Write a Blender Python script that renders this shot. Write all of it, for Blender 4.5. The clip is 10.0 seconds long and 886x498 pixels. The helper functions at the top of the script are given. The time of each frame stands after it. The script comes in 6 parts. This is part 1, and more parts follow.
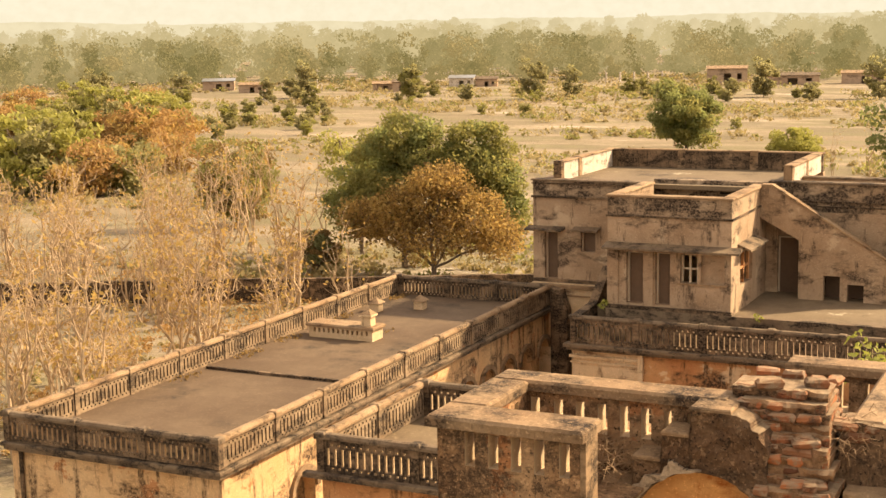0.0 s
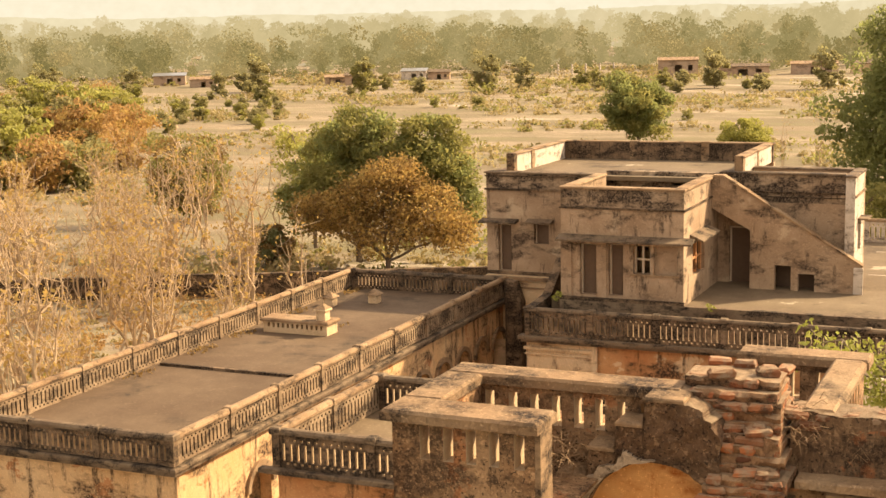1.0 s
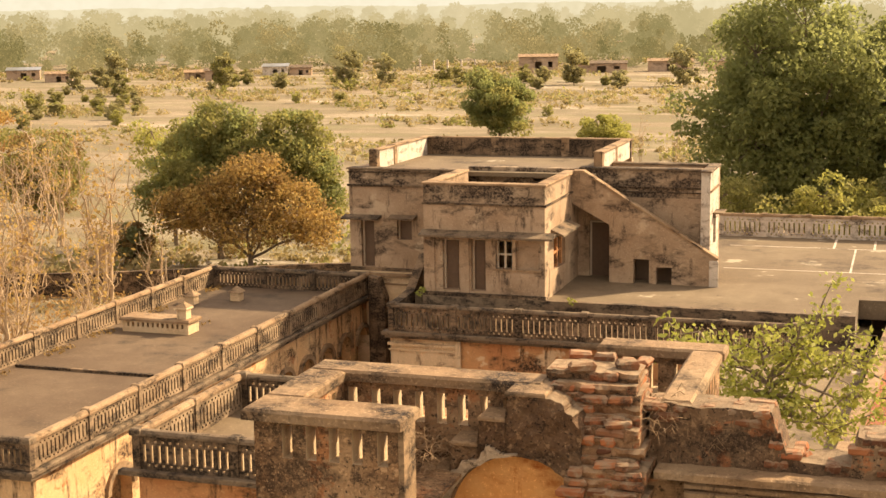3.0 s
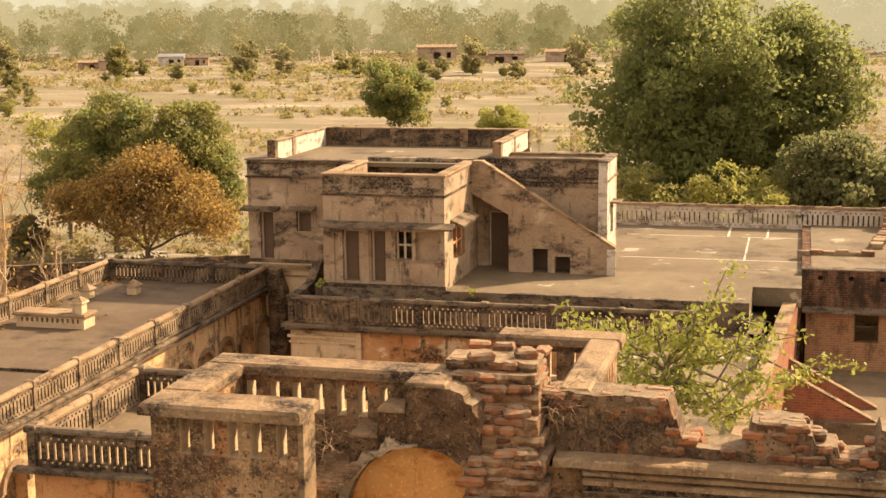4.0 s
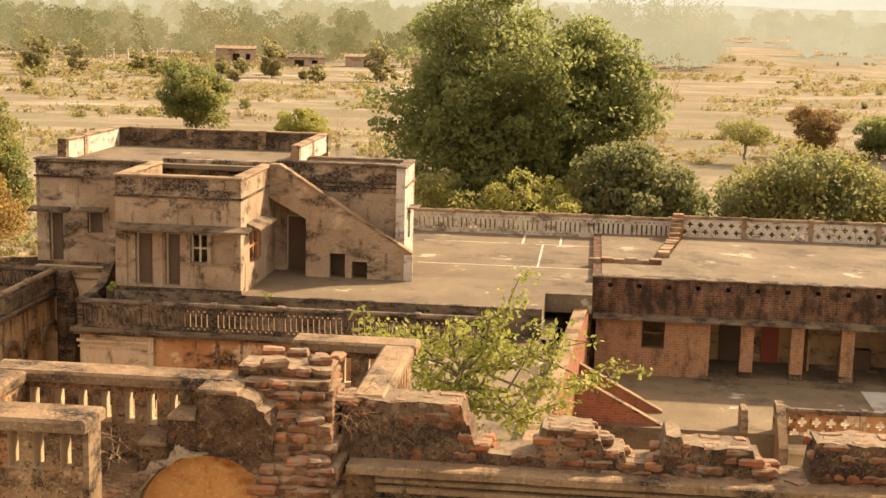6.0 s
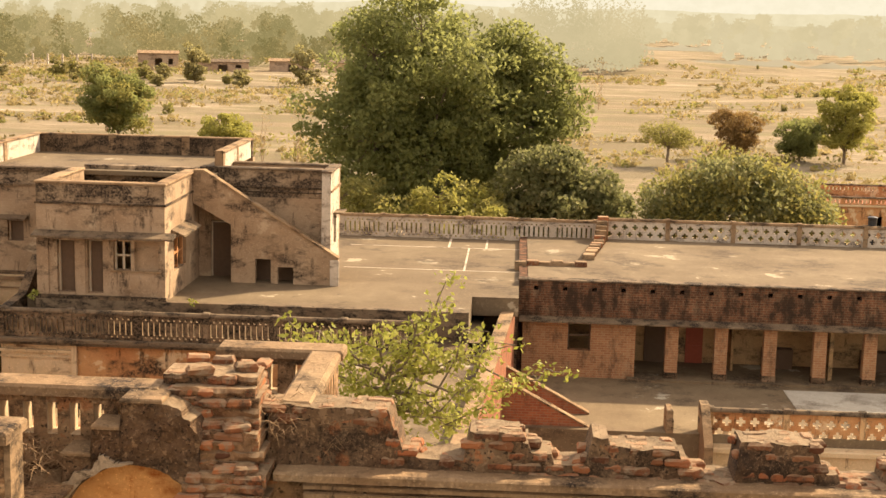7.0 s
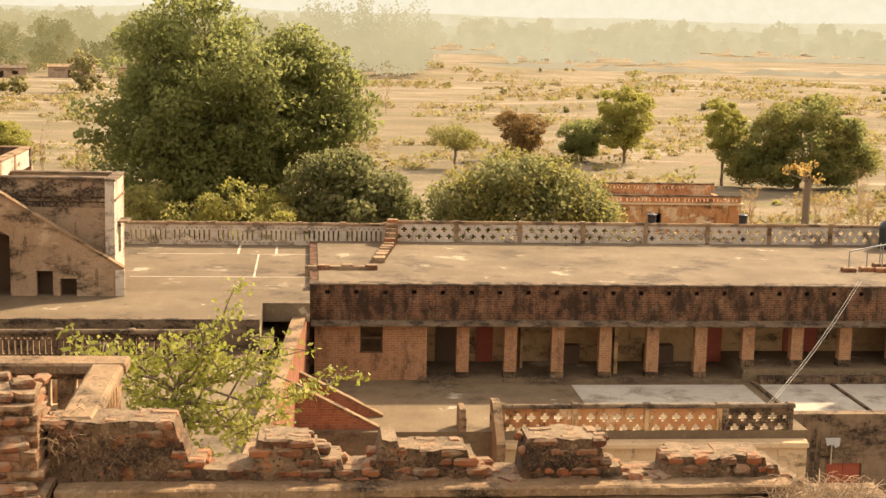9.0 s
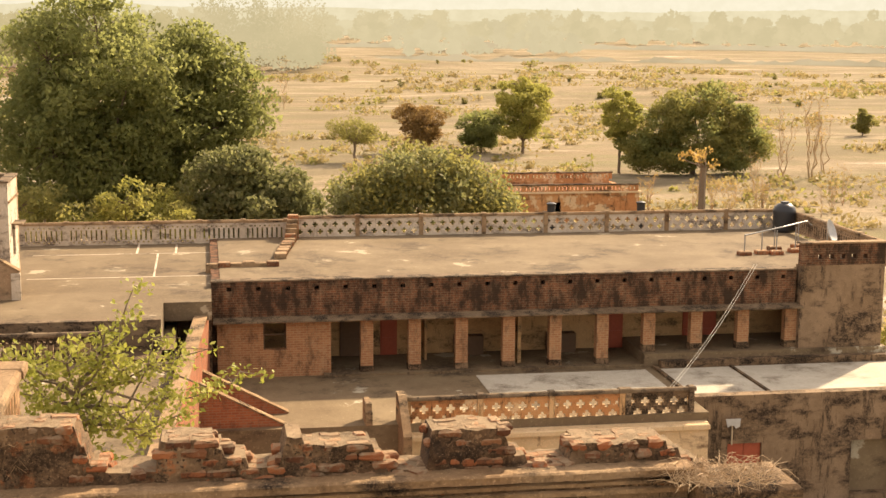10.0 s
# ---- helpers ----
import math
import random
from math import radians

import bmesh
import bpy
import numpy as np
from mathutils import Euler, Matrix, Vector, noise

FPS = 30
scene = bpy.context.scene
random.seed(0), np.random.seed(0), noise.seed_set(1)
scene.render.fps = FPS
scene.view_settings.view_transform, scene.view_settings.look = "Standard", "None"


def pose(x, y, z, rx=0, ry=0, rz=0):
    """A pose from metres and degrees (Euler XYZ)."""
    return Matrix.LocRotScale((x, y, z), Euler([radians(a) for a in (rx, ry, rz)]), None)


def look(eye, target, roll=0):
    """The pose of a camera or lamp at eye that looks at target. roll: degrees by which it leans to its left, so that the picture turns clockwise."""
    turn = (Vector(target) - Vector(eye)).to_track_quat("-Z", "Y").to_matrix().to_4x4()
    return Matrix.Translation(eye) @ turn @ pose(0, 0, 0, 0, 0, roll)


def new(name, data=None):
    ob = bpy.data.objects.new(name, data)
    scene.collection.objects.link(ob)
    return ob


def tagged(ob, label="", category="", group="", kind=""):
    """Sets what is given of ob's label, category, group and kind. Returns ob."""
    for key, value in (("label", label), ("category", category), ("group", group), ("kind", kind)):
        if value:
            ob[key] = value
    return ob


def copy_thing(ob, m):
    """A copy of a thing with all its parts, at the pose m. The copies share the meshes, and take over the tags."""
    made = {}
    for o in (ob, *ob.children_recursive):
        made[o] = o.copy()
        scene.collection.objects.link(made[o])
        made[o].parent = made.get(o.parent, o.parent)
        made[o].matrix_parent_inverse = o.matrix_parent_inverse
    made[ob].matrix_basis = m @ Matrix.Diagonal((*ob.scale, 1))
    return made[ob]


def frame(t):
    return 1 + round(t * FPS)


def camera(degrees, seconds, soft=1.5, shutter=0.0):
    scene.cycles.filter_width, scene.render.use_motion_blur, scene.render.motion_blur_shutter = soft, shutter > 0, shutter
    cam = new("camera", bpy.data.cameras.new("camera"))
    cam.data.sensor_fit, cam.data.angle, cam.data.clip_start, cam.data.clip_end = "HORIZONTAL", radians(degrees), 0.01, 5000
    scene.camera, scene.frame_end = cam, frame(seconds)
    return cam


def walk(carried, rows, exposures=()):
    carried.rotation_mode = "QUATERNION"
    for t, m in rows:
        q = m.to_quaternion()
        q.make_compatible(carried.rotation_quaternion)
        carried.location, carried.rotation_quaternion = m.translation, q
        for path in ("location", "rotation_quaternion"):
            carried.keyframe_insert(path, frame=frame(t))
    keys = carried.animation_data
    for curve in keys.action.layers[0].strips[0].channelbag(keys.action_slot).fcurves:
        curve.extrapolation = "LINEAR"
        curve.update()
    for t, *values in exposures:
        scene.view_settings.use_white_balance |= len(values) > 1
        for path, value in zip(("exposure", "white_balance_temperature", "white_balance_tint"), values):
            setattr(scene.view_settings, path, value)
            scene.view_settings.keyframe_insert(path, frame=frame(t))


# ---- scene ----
# ---------------- camera and its turn ----------------
cam = camera(34.82, 10.0, soft=1.5)
PATH = [
    (0.0, 0.000, 0.000, 18.500, 81.110, 0.989, 25.676),
    (0.5, 0.008, -0.010, 18.505, 80.994, 1.114, 24.955),
    (1.0, 0.011, 0.000, 18.506, 80.793, 1.273, 23.750),
    (1.5, 0.008, 0.012, 18.506, 80.950, 1.265, 22.722),
    (2.0, 0.009, 0.016, 18.506, 81.104, 1.252, 21.117),
    (2.5, 0.008, 0.037, 18.501, 80.816, 1.001, 19.749),
    (4.0, 0.018, 0.070, 18.500, 80.100, 0.607, 14.152),
    (4.5, 0.025, 0.110, 18.500, 80.117, 0.419, 11.784),
    (5.0, 0.023, 0.112, 18.499, 80.327, 0.175, 9.812),
    (5.5, 0.026, 0.123, 18.500, 80.272, -0.739, 7.907),
    (7.0, 0.028, 0.156, 18.499, 80.584, -1.388, 3.165),
    (7.5, 0.044, 0.155, 18.499, 80.599, -0.913, 1.616),
    (8.0, 0.051, 0.163, 18.502, 80.287, -0.686, -0.068),
    (8.5, 0.085, 0.191, 18.500, 80.359, -0.495, -2.208),
    (9.0, 0.093, 0.198, 18.497, 80.941, -1.306, -5.393),
    (9.5, 0.108, 0.184, 18.503, 81.000, -1.020, -7.500),
    (10.0, 0.109, 0.174, 18.509, 80.715, -0.448, -9.547),
]
walk(cam, [(t, pose(x, y, z, rx, ry, rz)) for t, x, y, z, rx, ry, rz in PATH],
     exposures=[(0.0, 1.16, 6950, 14), (10.0, 1.14, 6750, 13)])

# ---------------- light: hazy low sun from the side, warm sky ----------------
SUN_AZ, SUN_EL = radians(47), radians(36)   # azimuth from +y towards +x
sky_world = bpy.data.worlds.new("hazy_sky")
scene.world = sky_world
sky_world.use_nodes = True
wn = sky_world.node_tree
wn.nodes.clear()
w_out = wn.nodes.new("ShaderNodeOutputWorld")
w_bg = wn.nodes.new("ShaderNodeBackground")
w_sky = wn.nodes.new("ShaderNodeTexSky")
w_sky.sky_type = "NISHITA"
w_sky.sun_disc = False
w_sky.sun_elevation, w_sky.sun_rotation = SUN_EL, SUN_AZ
w_sky.dust_density, w_sky.air_density, w_sky.ozone_density = 3.0, 1.0, 0.6
w_bg.inputs["Strength"].default_value = 0.05
w_haze = wn.nodes.new("ShaderNodeBackground")   # even glow of dusty air over the whole sky
w_haze.inputs["Color"].default_value, w_haze.inputs["Strength"].default_value = (1.0, 0.855, 0.68, 1), 0.46
w_add = wn.nodes.new("ShaderNodeAddShader")
wn.links.new(w_sky.outputs[0], w_bg.inputs["Color"])
wn.links.new(w_bg.outputs[0], w_add.inputs[0])
wn.links.new(w_haze.outputs[0], w_add.inputs[1])
wn.links.new(w_add.outputs[0], w_out.inputs["Surface"])
sun_data = bpy.data.lights.new("sun", "SUN")
sun_data.energy, sun_data.angle, sun_data.color = 4.5, radians(2.0), (1.0, 0.82, 0.56)
sun = new("sun", sun_data)
sun_dir = Vector((math.sin(SUN_AZ) * math.cos(SUN_EL), math.cos(SUN_AZ) * math.cos(SUN_EL), math.sin(SUN_EL)))
sun.matrix_world = look(sun_dir * 200, (0, 0, 0))


# ---------------- materials ----------------
def node_mat(name):
    m = bpy.data.materials.new(name)
    m.use_nodes = True
    nt = m.node_tree
    nt.nodes.clear()
    out = nt.nodes.new("ShaderNodeOutputMaterial")
    p = nt.nodes.new("ShaderNodeBsdfPrincipled")
    nt.links.new(p.outputs[0], out.inputs[0])
    return m, nt, p, out


def noise_tex(nt, vec, scale, detail=6.0, rough=0.6):
    n = nt.nodes.new("ShaderNodeTexNoise")
    n.inputs["Scale"].default_value, n.inputs["Detail"].default_value, n.inputs["Roughness"].default_value = scale, detail, rough
    nt.links.new(vec, n.inputs["Vector"])
    return n.outputs["Fac"]


def stretch(nt, vec, s):
    m = nt.nodes.new("ShaderNodeVectorMath")
    m.operation = "MULTIPLY"
    m.inputs[1].default_value = s
    nt.links.new(vec, m.inputs[0])
    return m.outputs[0]


def between(nt, fac, lo, hi, a=0.0, b=1.0):
    n = nt.nodes.new("ShaderNodeMapRange")
    n.inputs[1].default_value, n.inputs[2].default_value, n.inputs[3].default_value, n.inputs[4].default_value = lo, hi, a, b
    nt.links.new(fac, n.inputs[0])
    return n.outputs[0]


def mix(nt, fac, a, b, mode="MIX"):
    n = nt.nodes.new("ShaderNodeMix")
    n.data_type, n.blend_type = "RGBA", mode
    for sock, v in ((n.inputs[0], fac), (n.inputs[6], a), (n.inputs[7], b)):
        if isinstance(v, (int, float)):
            sock.default_value = v
        elif isinstance(v, tuple):
            sock.default_value = (*v, 1.0)
        else:
            nt.links.new(v, sock)
    return n.outputs[2]


def math_node(nt, op, a, b):
    n = nt.nodes.new("ShaderNodeMath")
    n.operation, n.use_clamp = op, True
    for sock, v in ((n.inputs[0], a), (n.inputs[1], b)):
        if isinstance(v, (int, float)):
            sock.default_value = v
        else:
            nt.links.new(v, sock)
    return n.outputs[0]


def bump(nt, p, height, strength, dist):
    b = nt.nodes.new("ShaderNodeBump")
    b.inputs["Strength"].default_value, b.inputs["Distance"].default_value = strength, dist
    nt.links.new(height, b.inputs["Height"])
    nt.links.new(b.outputs[0], p.inputs["Normal"])


def place(nt):
    return nt.nodes.new("ShaderNodeNewGeometry").outputs["Position"]


def weathered(name, base, second, dark, amount=0.5, streak=0.4, size=1.0, rough=0.92, peel=None, peel_at=0.62, grit=0.5, dust=None, crisp=0.0):
    """Old lime plaster or concrete: two tones, black algae in streaks and blots, peeled patches."""
    m, nt, p, _ = node_mat(name)
    pos = place(nt)
    big = noise_tex(nt, pos, 0.45 * size, 7, 0.62)
    mid = noise_tex(nt, pos, 2.6 * size, 8, 0.7)
    fine = noise_tex(nt, pos, 22 * size, 5, 0.75)
    drip = noise_tex(nt, stretch(nt, pos, (1.5 * size, 1.5 * size, 0.3 * size)), 1.6, 9, 0.72)
    blot = noise_tex(nt, stretch(nt, pos, (0.6, 0.6, 1.35)), 1.1 * size, 8, 0.66)
    col = mix(nt, between(nt, big, 0.38, 0.62), base, second)
    col = mix(nt, between(nt, mid, 0.35, 0.7, 0.0, 0.35), col, tuple(c * 0.6 for c in base))
    if peel:
        col = mix(nt, between(nt, noise_tex(nt, pos, 0.9 * size, 10, 0.66), peel_at, peel_at + 0.03), col, peel)
    cloud = between(nt, blot, 0.6 - 0.26 * amount, 0.71 - 0.26 * amount, 0, 1.0)
    run = between(nt, drip, 0.655 - 0.26 * streak, 0.735 - 0.26 * streak, 0, 0.92)
    mask = math_node(nt, "MAXIMUM", cloud, run)
    speck = between(nt, noise_tex(nt, pos, 7 * size, 9, 0.8), 0.42, 0.54, 0.4, 1.0)
    mask = math_node(nt, "MULTIPLY", mask, speck)
    crust = between(nt, noise_tex(nt, pos, 6.5 * size, 9, 0.8), 0.565, 0.61, 0, 0.1 + 0.55 * amount)
    mask = math_node(nt, "MAXIMUM", mask, crust)
    if crisp:   # lichen in hard-edged spots and patches
        patch = between(nt, noise_tex(nt, pos, 9, 6, 0.62), 0.6 - 0.1 * crisp, 0.67 - 0.1 * crisp, 0, 0.8)
        spot = between(nt, noise_tex(nt, pos, 30, 3, 0.5), 0.62 - 0.06 * crisp, 0.66 - 0.06 * crisp, 0, 0.8)
        mask = math_node(nt, "MAXIMUM", math_node(nt, "MULTIPLY", mask, 0.8), math_node(nt, "MAXIMUM", patch, spot))
        col = mix(nt, between(nt, noise_tex(nt, pos, 8, 4, 0.55), 0.6, 0.64, 0, 0.55), col, tuple(min(1, c * 1.45) for c in second))
    col = mix(nt, mask, col, dark)
    col = mix(nt, between(nt, fine, 0.57, 0.66, 0, 0.6), col, tuple(min(1, c * 1.5) for c in second))
    if dust:   # settled dust on ledges
        sep = nt.nodes.new("ShaderNodeSeparateXYZ")
        nt.links.new(nt.nodes.new("ShaderNodeNewGeometry").outputs["Normal"], sep.inputs[0])
        lies = math_node(nt, "MULTIPLY", between(nt, sep.outputs[2], 0.45, 0.85), between(nt, noise_tex(nt, pos, 5, 9, 0.75), 0.36, 0.56, 0.25, 0.95))
        col = mix(nt, lies, col, dust)
    nt.links.new(col, p.inputs["Base Color"])
    p.inputs["Roughness"].default_value = rough
    p.inputs["Specular IOR Level"].default_value = 0.2
    bump(nt, p, math_node(nt, "ADD", mid, fine), grit, 0.03)
    return m


def brick_wall(name, tone, tone2, mortar, dark, amount=0.4, across="x", scale=1.0):
    """Fair-faced brickwork seen from far: courses 8 cm high."""
    m, nt, p, _ = node_mat(name)
    pos = place(nt)
    sep = nt.nodes.new("ShaderNodeSeparateXYZ")
    nt.links.new(pos, sep.inputs[0])
    comb = nt.nodes.new("ShaderNodeCombineXYZ")
    total = nt.nodes.new("ShaderNodeMath")
    total.operation = "ADD"
    nt.links.new(sep.outputs[0], total.inputs[0])
    nt.links.new(sep.outputs[1], total.inputs[1])
    nt.links.new(total.outputs[0], comb.inputs[0])
    nt.links.new(sep.outputs[2], comb.inputs[1])
    b = nt.nodes.new("ShaderNodeTexBrick")
    nt.links.new(comb.outputs[0], b.inputs["Vector"])
    for key, v in (("Color1", (*tone, 1)), ("Color2", (*tone2, 1)), ("Mortar", (*mortar, 1))):
        b.inputs[key].default_value = v
    b.inputs["Scale"].default_value = 1.0
    b.inputs["Brick Width"].default_value, b.inputs["Row Height"].default_value = 0.26 * scale, 0.095 * scale
    b.inputs["Mortar Size"].default_value, b.inputs["Mortar Smooth"].default_value = 0.014, 0.2
    big = noise_tex(nt, stretch(nt, pos, (1, 1, 0.45)), 1.9, 9, 0.75)
    col = mix(nt, between(nt, noise_tex(nt, pos, 5, 6, 0.7), 0.35, 0.7, 0, 0.4), b.outputs["Color"], tone2)
    col = mix(nt, between(nt, noise_tex(nt, pos, 1.7, 8, 0.7), 0.55, 0.61, 0, 0.5), col, mortar)
    col = mix(nt, between(nt, big, 0.62 - 0.3 * amount, 0.76 - 0.25 * amount, 0, 0.9), col, dark)
    nt.links.new(col, p.inputs["Base Color"])
    p.inputs["Roughness"].default_value = 0.95
    p.inputs["Specular IOR Level"].default_value = 0.15
    bump(nt, p, b.outputs["Fac"], 0.6, -0.02)
    return m


def loose_brick(name):
    m, nt, p, _ = node_mat(name)
    pos = place(nt)
    info = nt.nodes.new("ShaderNodeObjectInfo")
    ramp = nt.nodes.new("ShaderNodeValToRGB")
    ramp.color_ramp.elements[0].color = (0.12, 0.05, 0.026, 1)
    ramp.color_ramp.elements[1].color = (0.46, 0.16, 0.06, 1)
    for at, c in ((0.3, (0.24, 0.1, 0.046, 1)), (0.6, (0.38, 0.13, 0.053, 1)), (0.8, (0.2, 0.115, 0.062, 1))):
        e = ramp.color_ramp.elements.new(at)
        e.color = c
    nt.links.new(info.outputs["Random"], ramp.inputs[0])
    col = mix(nt, between(nt, noise_tex(nt, pos, 7, 8, 0.7), 0.5, 0.62, 0, 0.85), ramp.outputs[0], (0.3, 0.22, 0.14))
    col = mix(nt, between(nt, noise_tex(nt, pos, 3.3, 8, 0.75), 0.52, 0.62, 0, 0.8), col, (0.035, 0.025, 0.017))
    sep = nt.nodes.new("ShaderNodeSeparateXYZ")
    nt.links.new(nt.nodes.new("ShaderNodeNewGeometry").outputs["Normal"], sep.inputs[0])
    dust = math_node(nt, "MULTIPLY", between(nt, sep.outputs[2], 0.5, 0.9), between(nt, noise_tex(nt, pos, 9, 8, 0.7), 0.3, 0.5, 0.05, 0.7))
    col = mix(nt, dust, col, (0.37, 0.265, 0.16))
    nt.links.new(col, p.inputs["Base Color"])
    p.inputs["Roughness"].default_value = 0.95
    p.inputs["Specular IOR Level"].default_value = 0.15
    bump(nt, p, noise_tex(nt, pos, 24, 8, 0.75), 0.9, 0.03)
    return m


def foliage(name, tones, through_light=0.35, spread=0.5):
    m, nt, p, out = node_mat(name)
    geo = nt.nodes.new("ShaderNodeNewGeometry")
    ramp = nt.nodes.new("ShaderNodeValToRGB")
    els = ramp.color_ramp.elements
    els[0].color, els[1].color = (*tones[0], 1), (*tones[-1], 1)
    for i, c in enumerate(tones[1:-1], 1):
        els.new(i / (len(tones) - 1)).color = (*c, 1)
    fac = mix(nt, spread, geo.outputs["Random Per Island"], noise_tex(nt, geo.outputs["Position"], 0.5, 3, 0.6))
    nt.links.new(fac, ramp.inputs[0])
    nt.links.new(ramp.outputs[0], p.inputs["Base Color"])
    p.inputs["Roughness"].default_value = 0.6
    p.inputs["Specular IOR Level"].default_value = 0.25
    tr = nt.nodes.new("ShaderNodeBsdfTranslucent")
    nt.links.new(ramp.outputs[0], tr.inputs[0])
    mx = nt.nodes.new("ShaderNodeMixShader")
    mx.inputs[0].default_value = through_light
    nt.links.new(p.outputs[0], mx.inputs[1])
    nt.links.new(tr.outputs[0], mx.inputs[2])
    nt.links.new(mx.outputs[0], out.inputs[0])
    return m


def plain(name, col, rough=0.6, metal=0.0, vary=0.35, size=6.0):
    m, nt, p, _ = node_mat(name)
    pos = place(nt)
    c = mix(nt, between(nt, noise_tex(nt, pos, size, 7, 0.7), 0.35, 0.65, 0, vary), col, tuple(v * 0.5 for v in col))
    nt.links.new(c, p.inputs["Base Color"])
    p.inputs["Roughness"].default_value, p.inputs["Metallic"].default_value = rough, metal
    bump(nt, p, noise_tex(nt, pos, size * 6, 4, 0.6), 0.2, 0.01)
    return m


def earth_mat():
    """Dry-season fields: straw grass, bare dust, scrub-brown and faint green."""
    m, nt, p, _ = node_mat("dry_fields")
    pos = place(nt)
    flat = stretch(nt, pos, (1, 1, 0))
    wide = stretch(nt, pos, (0.012, 0.03, 0))
    patch = noise_tex(nt, wide, 1.0, 5, 0.55)
    patch2 = noise_tex(nt, stretch(nt, pos, (0.03, 0.075, 0)), 1.0, 8, 0.65)
    tuft = noise_tex(nt, flat, 0.9, 8, 0.75)
    fine = noise_tex(nt, flat, 6.0, 6, 0.75)
    col = mix(nt, between(nt, patch, 0.36, 0.6), (0.356, 0.282, 0.192), (0.271, 0.208, 0.135))
    col = mix(nt, between(nt, patch2, 0.44, 0.56, 0, 0.85), col, (0.187, 0.151, 0.094))
    col = mix(nt, between(nt, patch2, 0.34, 0.4, 0.8, 0), col, (0.505, 0.429, 0.329))
    col = mix(nt, between(nt, noise_tex(nt, stretch(nt, pos, (0.05, 0.11, 0)), 1.0, 8, 0.7), 0.5, 0.62, 0, 0.75), col, (0.215, 0.191, 0.099))
    col = mix(nt, between(nt, tuft, 0.47, 0.62, 0, 0.7), col, (0.173, 0.137, 0.077))
    col = mix(nt, between(nt, fine, 0.55, 0.75, 0, 0.5), col, (0.393, 0.320, 0.220))
    nt.links.new(col, p.inputs["Base Color"])
    p.inputs["Roughness"].default_value = 1.0
    p.inputs["Specular IOR Level"].default_value = 0.05
    bump(nt, p, math_node(nt, "ADD", tuft, fine), 0.8, 0.3)
    return m


def painted_haze_mat(name, low, high, strength, solid=0.0):
    """The far distance: the haze of dusty air painted in as emission."""
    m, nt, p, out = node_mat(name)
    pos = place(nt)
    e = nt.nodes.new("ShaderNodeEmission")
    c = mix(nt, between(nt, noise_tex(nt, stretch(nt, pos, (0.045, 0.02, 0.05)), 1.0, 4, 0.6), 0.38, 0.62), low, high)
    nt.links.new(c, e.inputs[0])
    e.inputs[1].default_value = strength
    if solid:   # nearer woods mix a sun-catching surface into the painted haze
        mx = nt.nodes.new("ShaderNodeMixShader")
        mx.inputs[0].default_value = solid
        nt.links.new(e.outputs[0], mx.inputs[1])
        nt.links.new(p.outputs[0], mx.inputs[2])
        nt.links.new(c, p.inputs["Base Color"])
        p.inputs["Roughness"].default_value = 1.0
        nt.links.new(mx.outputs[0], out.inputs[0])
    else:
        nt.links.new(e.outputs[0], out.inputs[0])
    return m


M = {}
M["grey"] = weathered("grey_plaster", (0.31, 0.205, 0.12), (0.45, 0.32, 0.2), (0.06, 0.04, 0.025), 0.32, 0.4, peel=(0.46, 0.34, 0.215), peel_at=0.6)
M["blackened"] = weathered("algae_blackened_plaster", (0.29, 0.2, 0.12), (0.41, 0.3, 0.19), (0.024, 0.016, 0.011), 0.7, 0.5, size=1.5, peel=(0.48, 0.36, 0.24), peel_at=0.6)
# black stains; also paints the shade in slots and an opening
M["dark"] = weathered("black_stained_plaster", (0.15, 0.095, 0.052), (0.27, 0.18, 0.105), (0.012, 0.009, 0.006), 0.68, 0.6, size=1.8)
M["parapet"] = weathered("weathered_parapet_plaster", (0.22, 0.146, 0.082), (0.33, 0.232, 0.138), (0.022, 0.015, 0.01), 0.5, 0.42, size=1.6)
M["fgdark"] = weathered("lichen_plaster", (0.22, 0.115, 0.052), (0.4, 0.25, 0.13), (0.016, 0.01, 0.007), 0.58, 0.42, size=2.0, peel=(0.4, 0.18, 0.075), peel_at=0.56, grit=1.0, crisp=0.3)
M["palering"] = weathered("ragged_pale_plaster", (0.42, 0.31, 0.2), (0.52, 0.4, 0.27), (0.06, 0.04, 0.024), 0.3, 0.2, size=4.0, grit=1.0)
M["ochre"] = weathered("ochre_limewash", (0.6, 0.35, 0.155), (0.66, 0.44, 0.23), (0.05, 0.028, 0.015), 0.3, 0.52, peel=(0.46, 0.21, 0.085), peel_at=0.6)
M["redochre"] = weathered("red_ochre_limewash", (0.48, 0.21, 0.082), (0.57, 0.31, 0.135), (0.05, 0.03, 0.017), 0.28, 0.4, peel=(0.64, 0.45, 0.26), peel_at=0.55)
M["cream"] = weathered("cream_plaster", (0.6, 0.42, 0.23), (0.66, 0.49, 0.3), (0.15, 0.09, 0.05), 0.12, 0.25)
# pale tone that paints sun onto the sides of parapet slots
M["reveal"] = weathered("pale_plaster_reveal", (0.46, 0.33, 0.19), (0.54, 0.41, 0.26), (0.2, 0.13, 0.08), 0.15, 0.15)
M["coping"] = weathered("lichen_coping", (0.25, 0.152, 0.078), (0.36, 0.245, 0.138), (0.03, 0.02, 0.013), 0.36, 0.22, size=1.7, grit=1.0)
M["darkcoping"] = weathered("black_coping", (0.15, 0.1, 0.06), (0.23, 0.165, 0.1), (0.018, 0.013, 0.009), 0.5, 0.3, size=2.2)
M["roof"] = weathered("brown_roof_screed", (0.106, 0.068, 0.039), (0.152, 0.103, 0.061), (0.05, 0.036, 0.023), 0.3, 0.1, size=0.6, grit=0.4)
